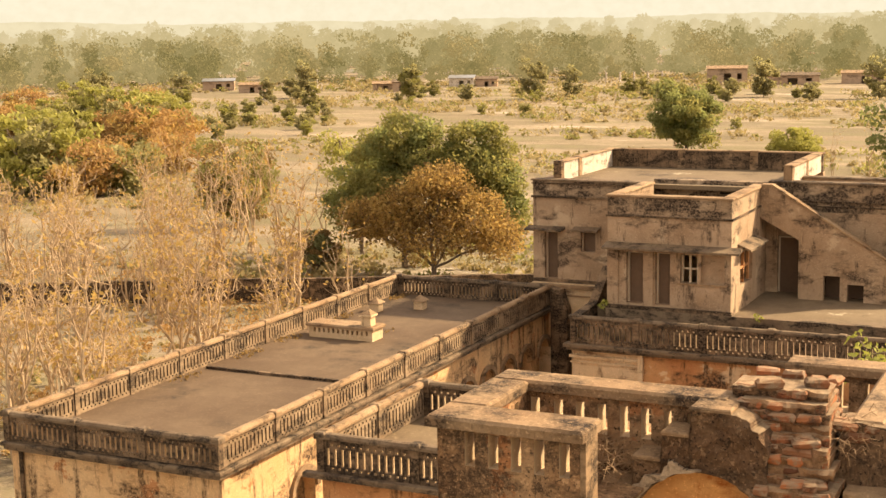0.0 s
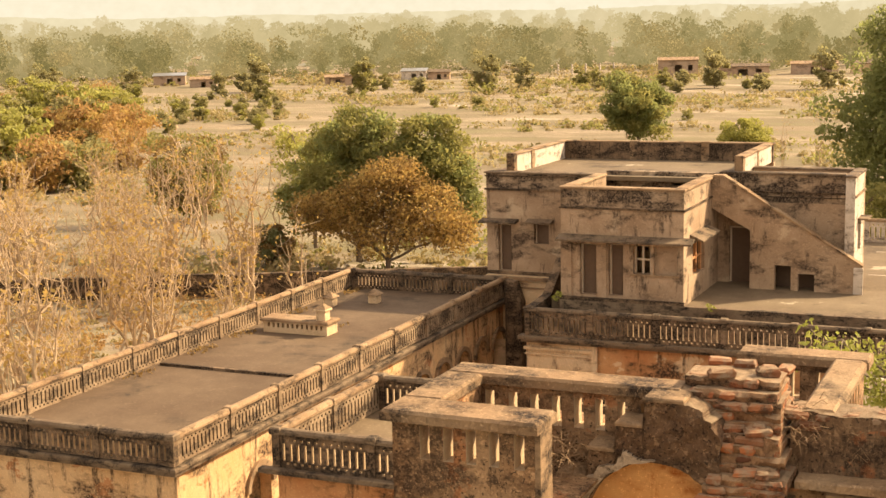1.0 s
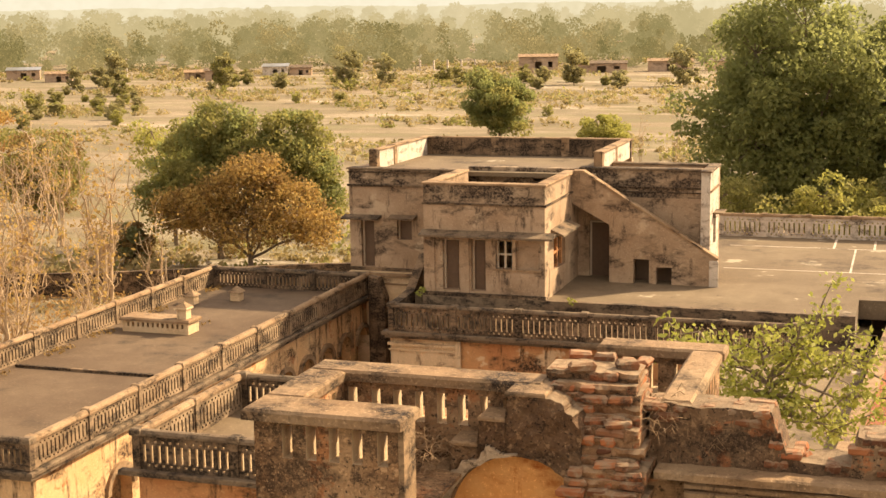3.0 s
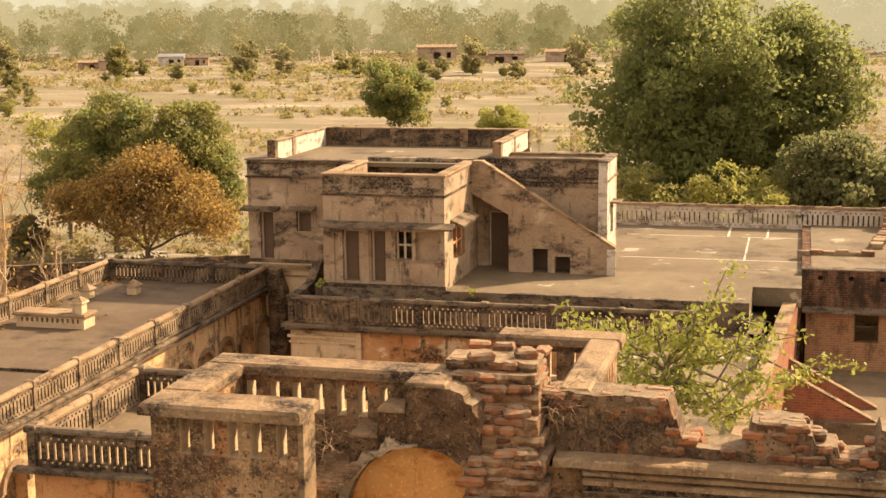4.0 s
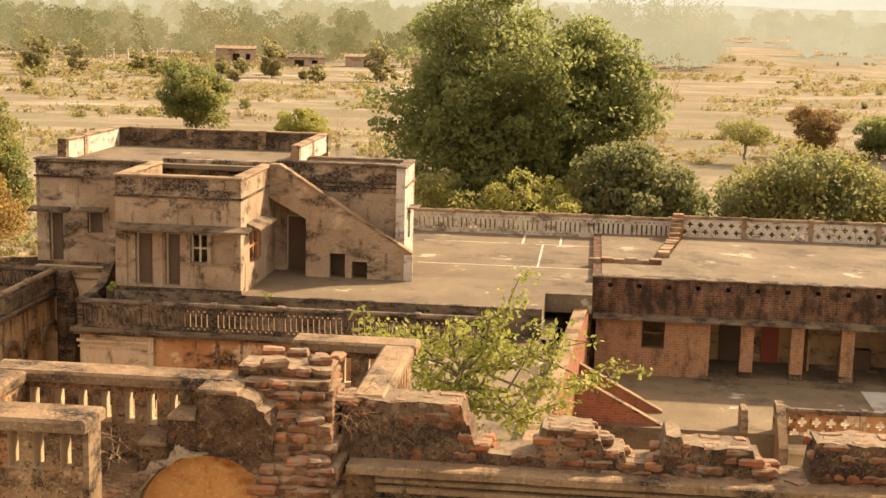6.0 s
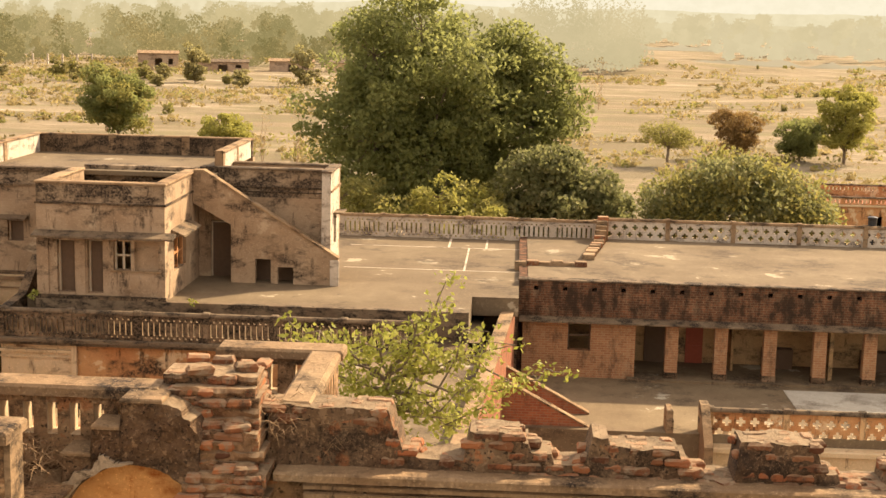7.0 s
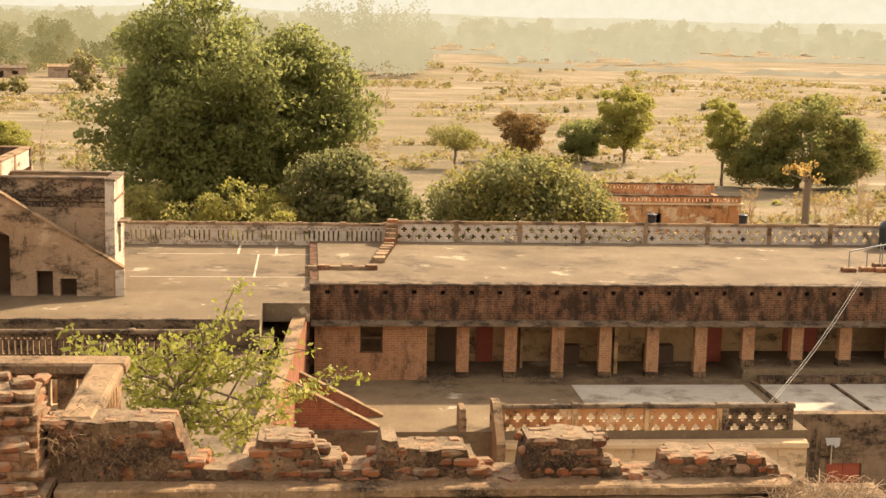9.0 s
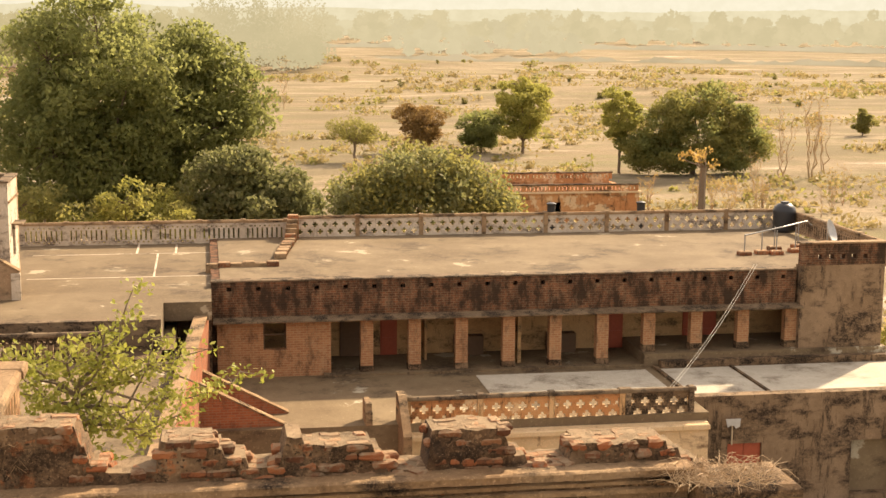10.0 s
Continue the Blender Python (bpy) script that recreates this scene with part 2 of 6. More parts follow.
M["terrace"] = weathered("pale_roof_screed", (0.146, 0.104, 0.061), (0.212, 0.157, 0.096), (0.075, 0.053, 0.033), 0.28, 0.1, size=0.55, peel=(0.36, 0.295, 0.2), peel_at=0.615, grit=0.4)
M["court"] = weathered("worn_courtyard_screed", (0.165, 0.115, 0.066), (0.235, 0.172, 0.1), (0.066, 0.046, 0.028), 0.3, 0.1, size=0.5, peel=(0.42, 0.37, 0.27), peel_at=0.61, grit=0.4)
M["yard"] = weathered("damp_yard_plaster", (0.2, 0.132, 0.076), (0.29, 0.2, 0.122), (0.03, 0.02, 0.013), 0.42, 0.52, size=0.9)
M["white"] = weathered("dirty_whitewash", (0.5, 0.41, 0.31), (0.62, 0.53, 0.41), (0.09, 0.063, 0.042), 0.3, 0.32, size=1.6)
M["lichen"] = weathered("black_lichen_plaster", (0.125, 0.07, 0.036), (0.25, 0.16, 0.088), (0.016, 0.011, 0.008), 0.5, 0.34, size=2.2, peel=(0.3, 0.125, 0.052), peel_at=0.62, grit=1.0, dust=(0.26, 0.185, 0.11), crisp=0.2)
M["pier_mortar"] = weathered("crumbled_pier_mortar", (0.24, 0.12, 0.055), (0.36, 0.22, 0.115), (0.018, 0.012, 0.008), 0.45, 0.3, size=4.0, peel=(0.3, 0.1, 0.04), peel_at=0.56, grit=1.0, dust=(0.33, 0.235, 0.14))
M["palecement"] = weathered("pale_new_cement", (0.42, 0.37, 0.29), (0.5, 0.45, 0.36), (0.2, 0.165, 0.12), 0.3, 0.1, size=0.8, grit=0.3)
M["bandbrick"] = brick_wall("sooty_brickwork", (0.25, 0.105, 0.05), (0.12, 0.056, 0.03), (0.24, 0.165, 0.1), (0.03, 0.021, 0.014), 0.74)
M["brick"] = brick_wall("pale_brickwork", (0.42, 0.22, 0.105), (0.32, 0.15, 0.072), (0.42, 0.275, 0.155), (0.1, 0.063, 0.038), 0.36)
M["redbrick"] = brick_wall("red_brickwork", (0.36, 0.13, 0.06), (0.27, 0.09, 0.045), (0.3, 0.17, 0.1), (0.1, 0.05, 0.03), 0.35)
# village walls, brick tone paled to paint the haze before them
M["mudwall"] = weathered("dusty_mud_wall", (0.36, 0.24, 0.15), (0.44, 0.32, 0.215), (0.16, 0.11, 0.07), 0.3, 0.2, size=0.5)
M["loose"] = loose_brick("old_loose_brick")
M["inside"] = weathered("dim_interior_plaster", (0.46, 0.29, 0.135), (0.54, 0.36, 0.18), (0.1, 0.07, 0.04), 0.4, 0.3)
M["orange"] = weathered("orange_niche_plaster", (0.62, 0.25, 0.06), (0.68, 0.37, 0.14), (0.34, 0.1, 0.02), 0.4, 0.36, size=1.6)
M["wood"] = plain("weathered_wood", (0.14, 0.085, 0.046), 0.8)
M["redwood"] = plain("red_painted_door", (0.36, 0.075, 0.03), 0.6)
M["frame"] = plain("pale_painted_wood", (0.55, 0.44, 0.3), 0.7)
M["black"] = plain("black_plastic", (0.018, 0.018, 0.02), 0.4, 0.0, 0.2)
M["steel"] = plain("grey_steel", (0.36, 0.35, 0.33), 0.45, 0.7)
M["dish"] = plain("grey_paint", (0.5, 0.49, 0.46), 0.5)
M["cable"] = plain("pale_cable", (0.5, 0.46, 0.38), 0.6)
M["bark"] = plain("grey_bark", (0.2, 0.145, 0.095), 0.95, 0.0, 0.6, 8)
M["stem"] = plain("pale_dry_stem", (0.47, 0.33, 0.19), 0.9, 0.0, 0.5, 5)
M["straw"] = plain("dry_straw", (0.27, 0.165, 0.08), 0.9, 0.0, 0.5, 9)
M["earth"] = earth_mat()
M["leaf_green"] = foliage("deep_green_leaves", [(0.21, 0.228, 0.075), (0.25, 0.26, 0.088), (0.29, 0.285, 0.098)], 0.68)
M["leaf_dark"] = foliage("dark_mango_leaves", [(0.16, 0.17, 0.065), (0.22, 0.22, 0.085), (0.36, 0.325, 0.17)], 0.6)
M["leaf_olive"] = foliage("olive_leaves", [(0.21, 0.2, 0.058), (0.27, 0.245, 0.072), (0.36, 0.31, 0.1)], 0.64)
M["leaf_lime"] = foliage("lime_leaves", [(0.29, 0.285, 0.07), (0.37, 0.345, 0.085), (0.45, 0.4, 0.12)], 0.55)
M["leaf_brown"] = foliage("rust_brown_leaves", [(0.13, 0.08, 0.034), (0.27, 0.17, 0.062), (0.44, 0.29, 0.095)], 0.5)
M["leaf_rust"] = foliage("rusty_orange_leaves", [(0.3, 0.17, 0.062), (0.42, 0.25, 0.092), (0.5, 0.34, 0.13)], 0.55)
# these two leaf colours are paled to paint the haze of distance
M["leaf_hazed"] = foliage("dusty_leaves", [(0.29, 0.265, 0.11), (0.35, 0.31, 0.13), (0.4, 0.35, 0.155)], 0.64)
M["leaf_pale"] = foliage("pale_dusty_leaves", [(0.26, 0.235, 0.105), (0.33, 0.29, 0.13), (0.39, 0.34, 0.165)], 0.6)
M["leaf_gold"] = foliage("golden_dry_leaves", [(0.34, 0.2, 0.062), (0.46, 0.3, 0.09), (0.52, 0.39, 0.13)], 0.55)
M["leaf_fresh"] = foliage("fresh_green_leaves", [(0.16, 0.175, 0.028), (0.33, 0.33, 0.06), (0.55, 0.5, 0.16)], 0.45)
M["scrub"] = foliage("dry_scrub", [(0.27, 0.2, 0.085), (0.36, 0.28, 0.12), (0.44, 0.35, 0.15)], 0.5)


# ---------------- mesh tools ----------------
class Shape:
    """Collects vertices and faces of one part."""

    def __init__(self):
        self.v, self.f = [], []
        self.inner = []      # faces that take the second material

    def add(self, verts, faces):
        n = len(self.v)
        self.v += [tuple(p) for p in verts]
        self.f += [tuple(n + i for i in f) for f in faces]
        return self

    def box(self, x0, y0, z0, x1, y1, z1):
        v = [(x, y, z) for z in (z0, z1) for y in (y0, y1) for x in (x0, x1)]
        return self.add(v, [(0, 2, 3, 1), (4, 5, 7, 6), (0, 1, 5, 4), (1, 3, 7, 5), (3, 2, 6, 7), (2, 0, 4, 6)])

    def slab(self, x0, y0, z0, x1, y1, z1, c=0.02):
        """A box whose upper edges are worn round."""
        lo = [(x0, y0, z0), (x1, y0, z0), (x1, y1, z0), (x0, y1, z0)]
        mid = [(x0, y0, z1 - c), (x1, y0, z1 - c), (x1, y1, z1 - c), (x0, y1, z1 - c)]
        top = [(x0 + c, y0 + c, z1), (x1 - c, y0 + c, z1), (x1 - c, y1 - c, z1), (x0 + c, y1 - c, z1)]
        f = [(3, 2, 1, 0), (8, 9, 10, 11)]
        for a in (0, 4):
            f += [(a + i, a + (i + 1) % 4, a + 4 + (i + 1) % 4, a + 4 + i) for i in range(4)]
        return self.add(lo + mid + top, f)

    def prism(self, outline, y0, y1, axis="y"):
        """An outline of (across, up) pushed along the third axis."""
        n = len(outline)
        if axis == "y":
            v = [(a, y, b) for y in (y0, y1) for a, b in outline]
        else:
            v = [(y, a, b) for y in (y0, y1) for a, b in outline]
        return self.add(v, [tuple(range(n)), tuple(range(2 * n - 1, n - 1, -1))] + [(i, n + i, n + (i + 1) % n, (i + 1) % n) for i in range(n)])

    def tube(self, points, radii, sides=6):
        rings = []
        for i, p in enumerate(points):
            p = Vector(p)
            d = (Vector(points[min(i + 1, len(points) - 1)]) - Vector(points[max(i - 1, 0)])).normalized()
            a = d.orthogonal().normalized()
            b = d.cross(a)
            rings.append([p + radii[i] * (math.cos(2 * math.pi * k / sides) * a + math.sin(2 * math.pi * k / sides) * b) for k in range(sides)])
        f = [(i * sides + k, i * sides + (k + 1) % sides, (i + 1) * sides + (k + 1) % sides, (i + 1) * sides + k) for i in range(len(points) - 1) for k in range(sides)]
        f += [tuple(range(sides))[::-1], tuple((len(points) - 1) * sides + k for k in range(sides))]
        return self.add([v for r in rings for v in r], f)

    def mesh(self, name, mat, smooth=False, weld=False, reveal=None):
        me = bpy.data.meshes.new(name)
        me.from_pydata(self.v, [], self.f)
        me.materials.append(mat)
        if self.inner and reveal:
            me.materials.append(reveal)
            for i in self.inner:
                me.polygons[i].material_index = 1
        bm = bmesh.new()
        bm.from_mesh(me)
        if weld:
            bmesh.ops.remove_doubles(bm, verts=bm.verts, dist=0.0005)
        if len(bm.faces) < 20000:
            bmesh.ops.recalc_face_normals(bm, faces=bm.faces)
        bm.to_mesh(me)
        bm.free()
        if smooth:
            me.shade_smooth()
        return me


def part(name, shape, mat, parent=None, label="", smooth=False):
    ob = new(name, shape if isinstance(shape, bpy.types.Mesh) else shape.mesh(name, mat, smooth))
    if parent:
        ob.parent = parent
    return tagged(ob, label)


def thing(name, at, label, category, group="", kind=""):
    ob = new(name)
    ob.location = at
    ob.empty_display_size = 0.3
    return tagged(ob, label, category, group, kind)


def under(parent, name, shape, mat, label="", smooth=False):
    """A part built in world coordinates, hung under a thing that stands elsewhere."""
    ob = part(name, shape, mat, parent, label, smooth)
    if parent.parent is None:
        ob.matrix_parent_inverse = Matrix.Translation(-parent.location)
    return ob


def holed(shape, across, up, holes, y0, y1, axis="y"):
    """A wall from across[0] to across[1], up[0] to up[1], with rectangular openings (a0, a1, z0, z1), as one closed skin."""
    xs = sorted({round(q, 4) for q in (across[0], across[1], *[h[0] for h in holes], *[h[1] for h in holes])})
    zs = sorted({round(q, 4) for q in (up[0], up[1], *[h[2] for h in holes], *[h[3] for h in holes])})
    nx, nz = len(xs) - 1, len(zs) - 1
    full = {(i, k) for i in range(nx) for k in range(nz)
            if not any(h[0] <= (xs[i] + xs[i + 1]) / 2 <= h[1] and h[2] <= (zs[k] + zs[k + 1]) / 2 <= h[3] for h in holes)}
    seen = {}

    def corner(i, k, side):
        key = (i, k, side)
        if key not in seen:
            seen[key] = len(shape.v)
            y = (y0, y1)[side]
            shape.v.append((xs[i], y, zs[k]) if axis == "y" else (y, xs[i], zs[k]))
        return seen[key]

    for i, k in full:
        a, b, c, d = (i, k), (i + 1, k), (i + 1, k + 1), (i, k + 1)
        shape.f.append(tuple(corner(*q, 0) for q in (a, b, c, d)))
        shape.f.append(tuple(corner(*q, 1) for q in (d, c, b, a)))
        for p, q, other in ((a, b, (i, k - 1)), (b, c, (i + 1, k)), (c, d, (i, k + 1)), (d, a, (i - 1, k))):
            if other not in full:
                if 0 <= other[0] < nx and 0 <= other[1] < nz:
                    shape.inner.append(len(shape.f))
                shape.f.append((corner(*q, 0), corner(*p, 0), corner(*p, 1), corner(*q, 1)))
    return shape


# ---------------- pierced parapets ----------------
def slot_panel(length, h, t=0.13, pitch=0.19):
    """Long upright slots with small square holes staggered above and below."""
    s = Shape()
    n = max(2, round(length / pitch))
    step = length / n
    z = [0.0, 0.1 * h, 0.17 * h, 0.22 * h, 0.74 * h, 0.8 * h, 0.87 * h, h]
    w = 0.34 * step
    holes = []
    for i in range(n):
        c = (i + 0.5) * step
        holes.append((c - w / 2, c + w / 2, z[3], z[4]))
        if i < n - 1:
            holes.append((c + step / 2 - w / 2, c + step / 2 + w / 2, z[1], z[2]))
            holes.append((c + step / 2 - w / 2, c + step / 2 + w / 2, z[5], z[6]))
    return holed(s, (0, length), (0, h), holes, -t / 2, t / 2)


def cross_panel(length, h, t=0.12, pitch=0.42):
    """Two staggered rows of cross-shaped openings."""
    s = Shape()
    n = max(1, round(length / pitch))
    step = length / n
    a, b = 0.3 * h, 0.12 * h
    holes = []
    for row, zc in ((0, 0.3 * h), (1, 0.68 * h)):
        for i in range(n + row):
            c = (i + (0.0 if row else 0.5)) * step
            for dx, dz in ((a / 2, b / 2), (b / 2, a / 2)):
                x0, x1 = max(0.02, c - dx), min(length - 0.02, c + dx)
                if x1 > x0:
                    holes.append((x0, x1, zc - dz, zc + dz))
    return holed(s, (0, length), (0, h), holes, -t / 2, t / 2)


def rounded_coping(length, w, h, over=0.0):
    pts = [(-w / 2, 0), (w / 2, 0), (w / 2, 0.45 * h), (0.33 * w, 0.88 * h), (0.1 * w, h), (-0.1 * w, h), (-0.33 * w, 0.88 * h), (-w / 2, 0.45 * h)]
    s = Shape()
    return s.prism(pts, -over, length + over, "x")


def parapet(name, label, start, along, length, bays, h=0.95, style="slot", mat="dark", coping="coping", posts=True, post_mat=None, pitch=0.19, cw=0.26, low=False):
    top = thing(name, start, label, "balustrade", "roof balustrades")
    top.rotation_euler = (0, 0, radians(90) if along == "y" else 0.0)
    pw, ch = 0.2, 0.14
    bay = length / bays
    body = h - ch
    maker = slot_panel if style == "slot" else cross_panel
    # slot sides painted dark for shade along y, pale for sun along x
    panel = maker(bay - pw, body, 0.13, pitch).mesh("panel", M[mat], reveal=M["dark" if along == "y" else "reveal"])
    post = Shape().slab(-pw / 2, -0.11, 0, pw / 2, 0.11, body, 0.004).mesh("post", M[post_mat or mat])
    cap = Shape().slab(-pw / 2 - 0.045, -cw / 2 - 0.025, body + 0.004, pw / 2 + 0.045, cw / 2 + 0.025, h + 0.03, 0.04).mesh("post_cap", M[coping])
    for i in range(bays):
        ob = part("panel", panel, None, top)
        ob.location = (i * bay + pw / 2, 0, 0)
        cp = rounded_coping(bay - 0.006, cw, ch)
        ob = part("coping", cp, M[coping], top)
        ob.location = (i * bay, 0, body + random.uniform(-0.008, 0.008))
    for i in range(bays + 1):
        ob = part("post", post, None, top)
        ob.location = (i * bay, 0, 0)
        if posts:
            ob = part("post_cap", cap, None, top)
            ob.location = (i * bay, 0, 0)
    return top


# ---------------- ground and distance ----------------
def ground_height(x, y):
    d = math.hypot(x, y)
    if d < 210:
        return 0.0
    k = min(1.0, (d - 210) / 200)
    swell = noise.noise((x * 0.012, y * 0.016, 3.0)) * 1.3 + noise.noise((x * 0.04, y * 0.05, 7.0)) * 0.35
    mound = 5.0 * math.exp(-(((x - 95) / 42) ** 2 + ((y - 330) / 22) ** 2)) + 4.0 * math.exp(-(((x - 60) / 70) ** 2 + ((y - 520) / 25) ** 2))
    return k * (swell + mound) - 0.3 * k


def build_ground():
    s = Shape()
    rings = [0, 30, 60, 90, 115, 130]
    while rings[-1] < 4200:
        rings.append(rings[-1] * 1.045 + 1)
    spokes = 220
    for r in rings:
        for k in range(spokes):
            a = 2 * math.pi * k / spokes
            x, y = r * math.sin(a), r * math.cos(a)
            s.v.append((x, y, ground_height(x, y) if r < 1500 else 0.0))
    for i in range(len(rings) - 1):
        for k in range(spokes):
            s.f.append((i * spokes + k, i * spokes + (k + 1) % spokes, (i + 1) * spokes + (k + 1) % spokes, (i + 1) * spokes + k))
    g = part("ground", s, M["earth"], None, "", True)
    tagged(g, "dry straw-coloured fields and scrub reaching the horizon", "ground", "", "structure")


build_ground()


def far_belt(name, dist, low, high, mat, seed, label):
    """A line of far woods closing the plain, its haze painted as glow."""
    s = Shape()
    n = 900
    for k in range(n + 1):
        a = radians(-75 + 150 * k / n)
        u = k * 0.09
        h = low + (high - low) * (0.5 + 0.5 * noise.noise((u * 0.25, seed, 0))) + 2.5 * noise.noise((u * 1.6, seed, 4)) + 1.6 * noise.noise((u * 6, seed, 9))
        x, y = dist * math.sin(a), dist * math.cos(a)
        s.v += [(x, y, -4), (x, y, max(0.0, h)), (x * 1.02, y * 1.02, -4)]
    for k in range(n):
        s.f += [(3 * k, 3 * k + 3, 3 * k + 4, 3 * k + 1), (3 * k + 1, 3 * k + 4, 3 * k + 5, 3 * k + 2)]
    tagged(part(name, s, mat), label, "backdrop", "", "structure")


far_belt("backdrop", 1500, 8, 22, painted_haze_mat("haze_woods", (0.325, 0.288, 0.178), (0.355, 0.315, 0.2), 1.0), 1.0, "pale line of woods with painted haze glow")
far_belt("backdrop", 640, -1, 3.2, painted_haze_mat("haze_scrub", (0.26, 0.212, 0.128), (0.31, 0.255, 0.158), 1.0), 11.0, "low scrub line with painted haze glow")
far_belt("backdrop", 900, 0, 6, painted_haze_mat("haze_rise", (0.29, 0.242, 0.15), (0.325, 0.275, 0.172), 1.0), 17.0, "low rise across the plain with painted haze glow")
far_belt("backdrop", 2300, 24, 42, painted_haze_mat("haze_hills", (0.36, 0.325, 0.215), (0.39, 0.355, 0.24), 1.0), 5.0, "very pale low hills with painted haze glow")

# added glowing strip that paints bright haze over the horizon
far_belt("backdrop", 3000, 128, 134, painted_haze_mat("haze_bank", (0.42, 0.395, 0.3), (0.44, 0.415, 0.32), 1.0), 23.0, "glowing strip painted as bright haze above the horizon")

# ---------------- west wing with the long flat roof ----------------
def arch_wall(shape, x0, x1, y0, y1, z0, z1, centres, spring, r):
    """A wall facing x with round-headed openings: cut into upright strips."""
    ys = sorted({y0, y1, *[c + r * math.cos(math.pi * k / 14) for c in centres for k in range(15)]})
    for a, b in zip(ys, ys[1:]):
        m = (a + b) / 2
        c = min(centres, key=lambda q: abs(q - m))
        if abs(c - m) < r:
            za, zb = (spring + math.sqrt(max(0, r * r - (q - c) ** 2)) for q in (a, b))
            v = [(x, y, z) for x in (x0, x1) for y, z in ((a, za), (b, zb), (b, z1), (a, z1))]
            shape.add(v, [(0, 1, 2, 3), (7, 6, 5, 4), (0, 4, 5, 1), (1, 5, 6, 2), (2, 6, 7, 3), (3, 7, 4, 0)])
        else:
            shape.box(x0, a, z0, x1, b, z1)
    return shape


def arch_ring(c, spring, r, w, x0, x1):
    s = Shape()
    pts = [(c + q * math.cos(math.pi * k / 16), spring + q * math.sin(math.pi * k / 16)) for q in (r, r + w) for k in range(17)]
    v = [(x, y, z) for x in (x0, x1) for y, z in pts]
    f = []
    for k in range(16):
        a, b, c2, d = k, k + 1, 17 + k + 1, 17 + k
        f += [(a, b, c2, d), (34 + d, 34 + c2, 34 + b, 34 + a), (d, c2, 34 + c2, 34 + d), (a, 34 + a, 34 + b, b)]
    return s.add(v, f)


wing = thing("palace_wing", (-24.3, 41.2, 0), "long single-storey ochre palace wing with flat roof", "building")
WX0, WX1, WY0, WY1, WR = -28.0, -20.86, 29.41, 53.12, 7.23
WB = WR - 0.23
under(wing, "wall", holed(Shape(), (WX0, WX1), (0, WB), [(-27.45, -26.4, 0, 3.6)], WY0 + 0.12, WY0 + 0.52), M["ochre"], "ochre limewashed front wall with black streaks")
under(wing, "wall", Shape().box(WX0, WY0 + 0.53, 0, WX0 + 0.4, WY1, WB), M["ochre"])
under(wing, "wall", Shape().box(WX0 + 0.41, WY1 - 0.4, 0, WX1 - 0.52, WY1, WB), M["ochre"])
arches = [33.8 + 1.88 * i for i in range(11)]
under(wing, "wall", arch_wall(Shape(), WX1 - 0.5, WX1 - 0.12, WY0 + 0.53, WY1, 0, WB, arches, 5.27, 0.62).mesh("wall", M["ochre"], False, True), None, "sunlit ochre arcade wall")
for c in arches:
    under(wing, "arch_moulding", arch_ring(c, 5.27, 0.62, 0.17, WX1 - 0.12, WX1 - 0.02), M["coping"])
under(wing, "inner_wall", Shape().box(WX1 - 2.4, WY0 + 0.6, 0, WX1 - 2.2, WY1 - 0.5, WB - 0.05), M["inside"])
under(wing, "roof_slab", Shape().box(WX0 + 0.1, WY0 + 0.1, WB + 0.01, WX1 - 0.1, WY1, WR), M["roof"], "brown cement-screed roof with stains")
for x0, y0, x1, y1 in ((WX0 - 0.15, WY0 - 0.18, WX1 + 0.18, WY0 + 0.1), (WX1 - 0.1, WY0 + 0.1, WX1 + 0.18, WY1)):
    under(wing, "cornice", Shape().slab(x0, y0, WR - 0.15, x1, y1, WR - 0.04, 0.03).box(x0 + 0.07, y0 + 0.07 if y1 - y0 < 1 else y0, WR - 0.27, x1 - 0.07, y1, WR - 0.151), M["darkcoping"])
under(wing, "drain_pipe", Shape().tube([(-27.6, WY0 + 0.04, 0), (-27.6, WY0 + 0.04, WR - 0.3)], [0.065, 0.065], 8), M["dark"], "black cast drain pipe")
under(wing, "roof_joint", Shape().box(-27.63, 38.5, WR, -21.83, 38.62, WR + 0.09), M["dark"])
under(wing, "buttress", Shape().prism([(WX1 + 0.2, 0), (-19.95, 0), (-19.95, 7.1), (-20.25, 7.95), (WX1 + 0.2, 8.02)], WY1 - 0.5, WY1), M["dark"], "algae-black end buttress")
PH = 0.84
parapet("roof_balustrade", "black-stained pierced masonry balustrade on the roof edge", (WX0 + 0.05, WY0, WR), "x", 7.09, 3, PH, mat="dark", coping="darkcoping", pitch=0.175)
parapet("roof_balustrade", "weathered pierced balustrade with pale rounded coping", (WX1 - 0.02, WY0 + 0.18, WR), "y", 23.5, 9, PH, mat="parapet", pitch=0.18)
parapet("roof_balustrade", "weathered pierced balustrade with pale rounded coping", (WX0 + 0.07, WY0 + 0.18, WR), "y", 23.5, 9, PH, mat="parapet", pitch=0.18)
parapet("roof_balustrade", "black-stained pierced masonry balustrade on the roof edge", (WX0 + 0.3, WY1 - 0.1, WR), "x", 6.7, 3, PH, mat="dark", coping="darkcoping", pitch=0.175)


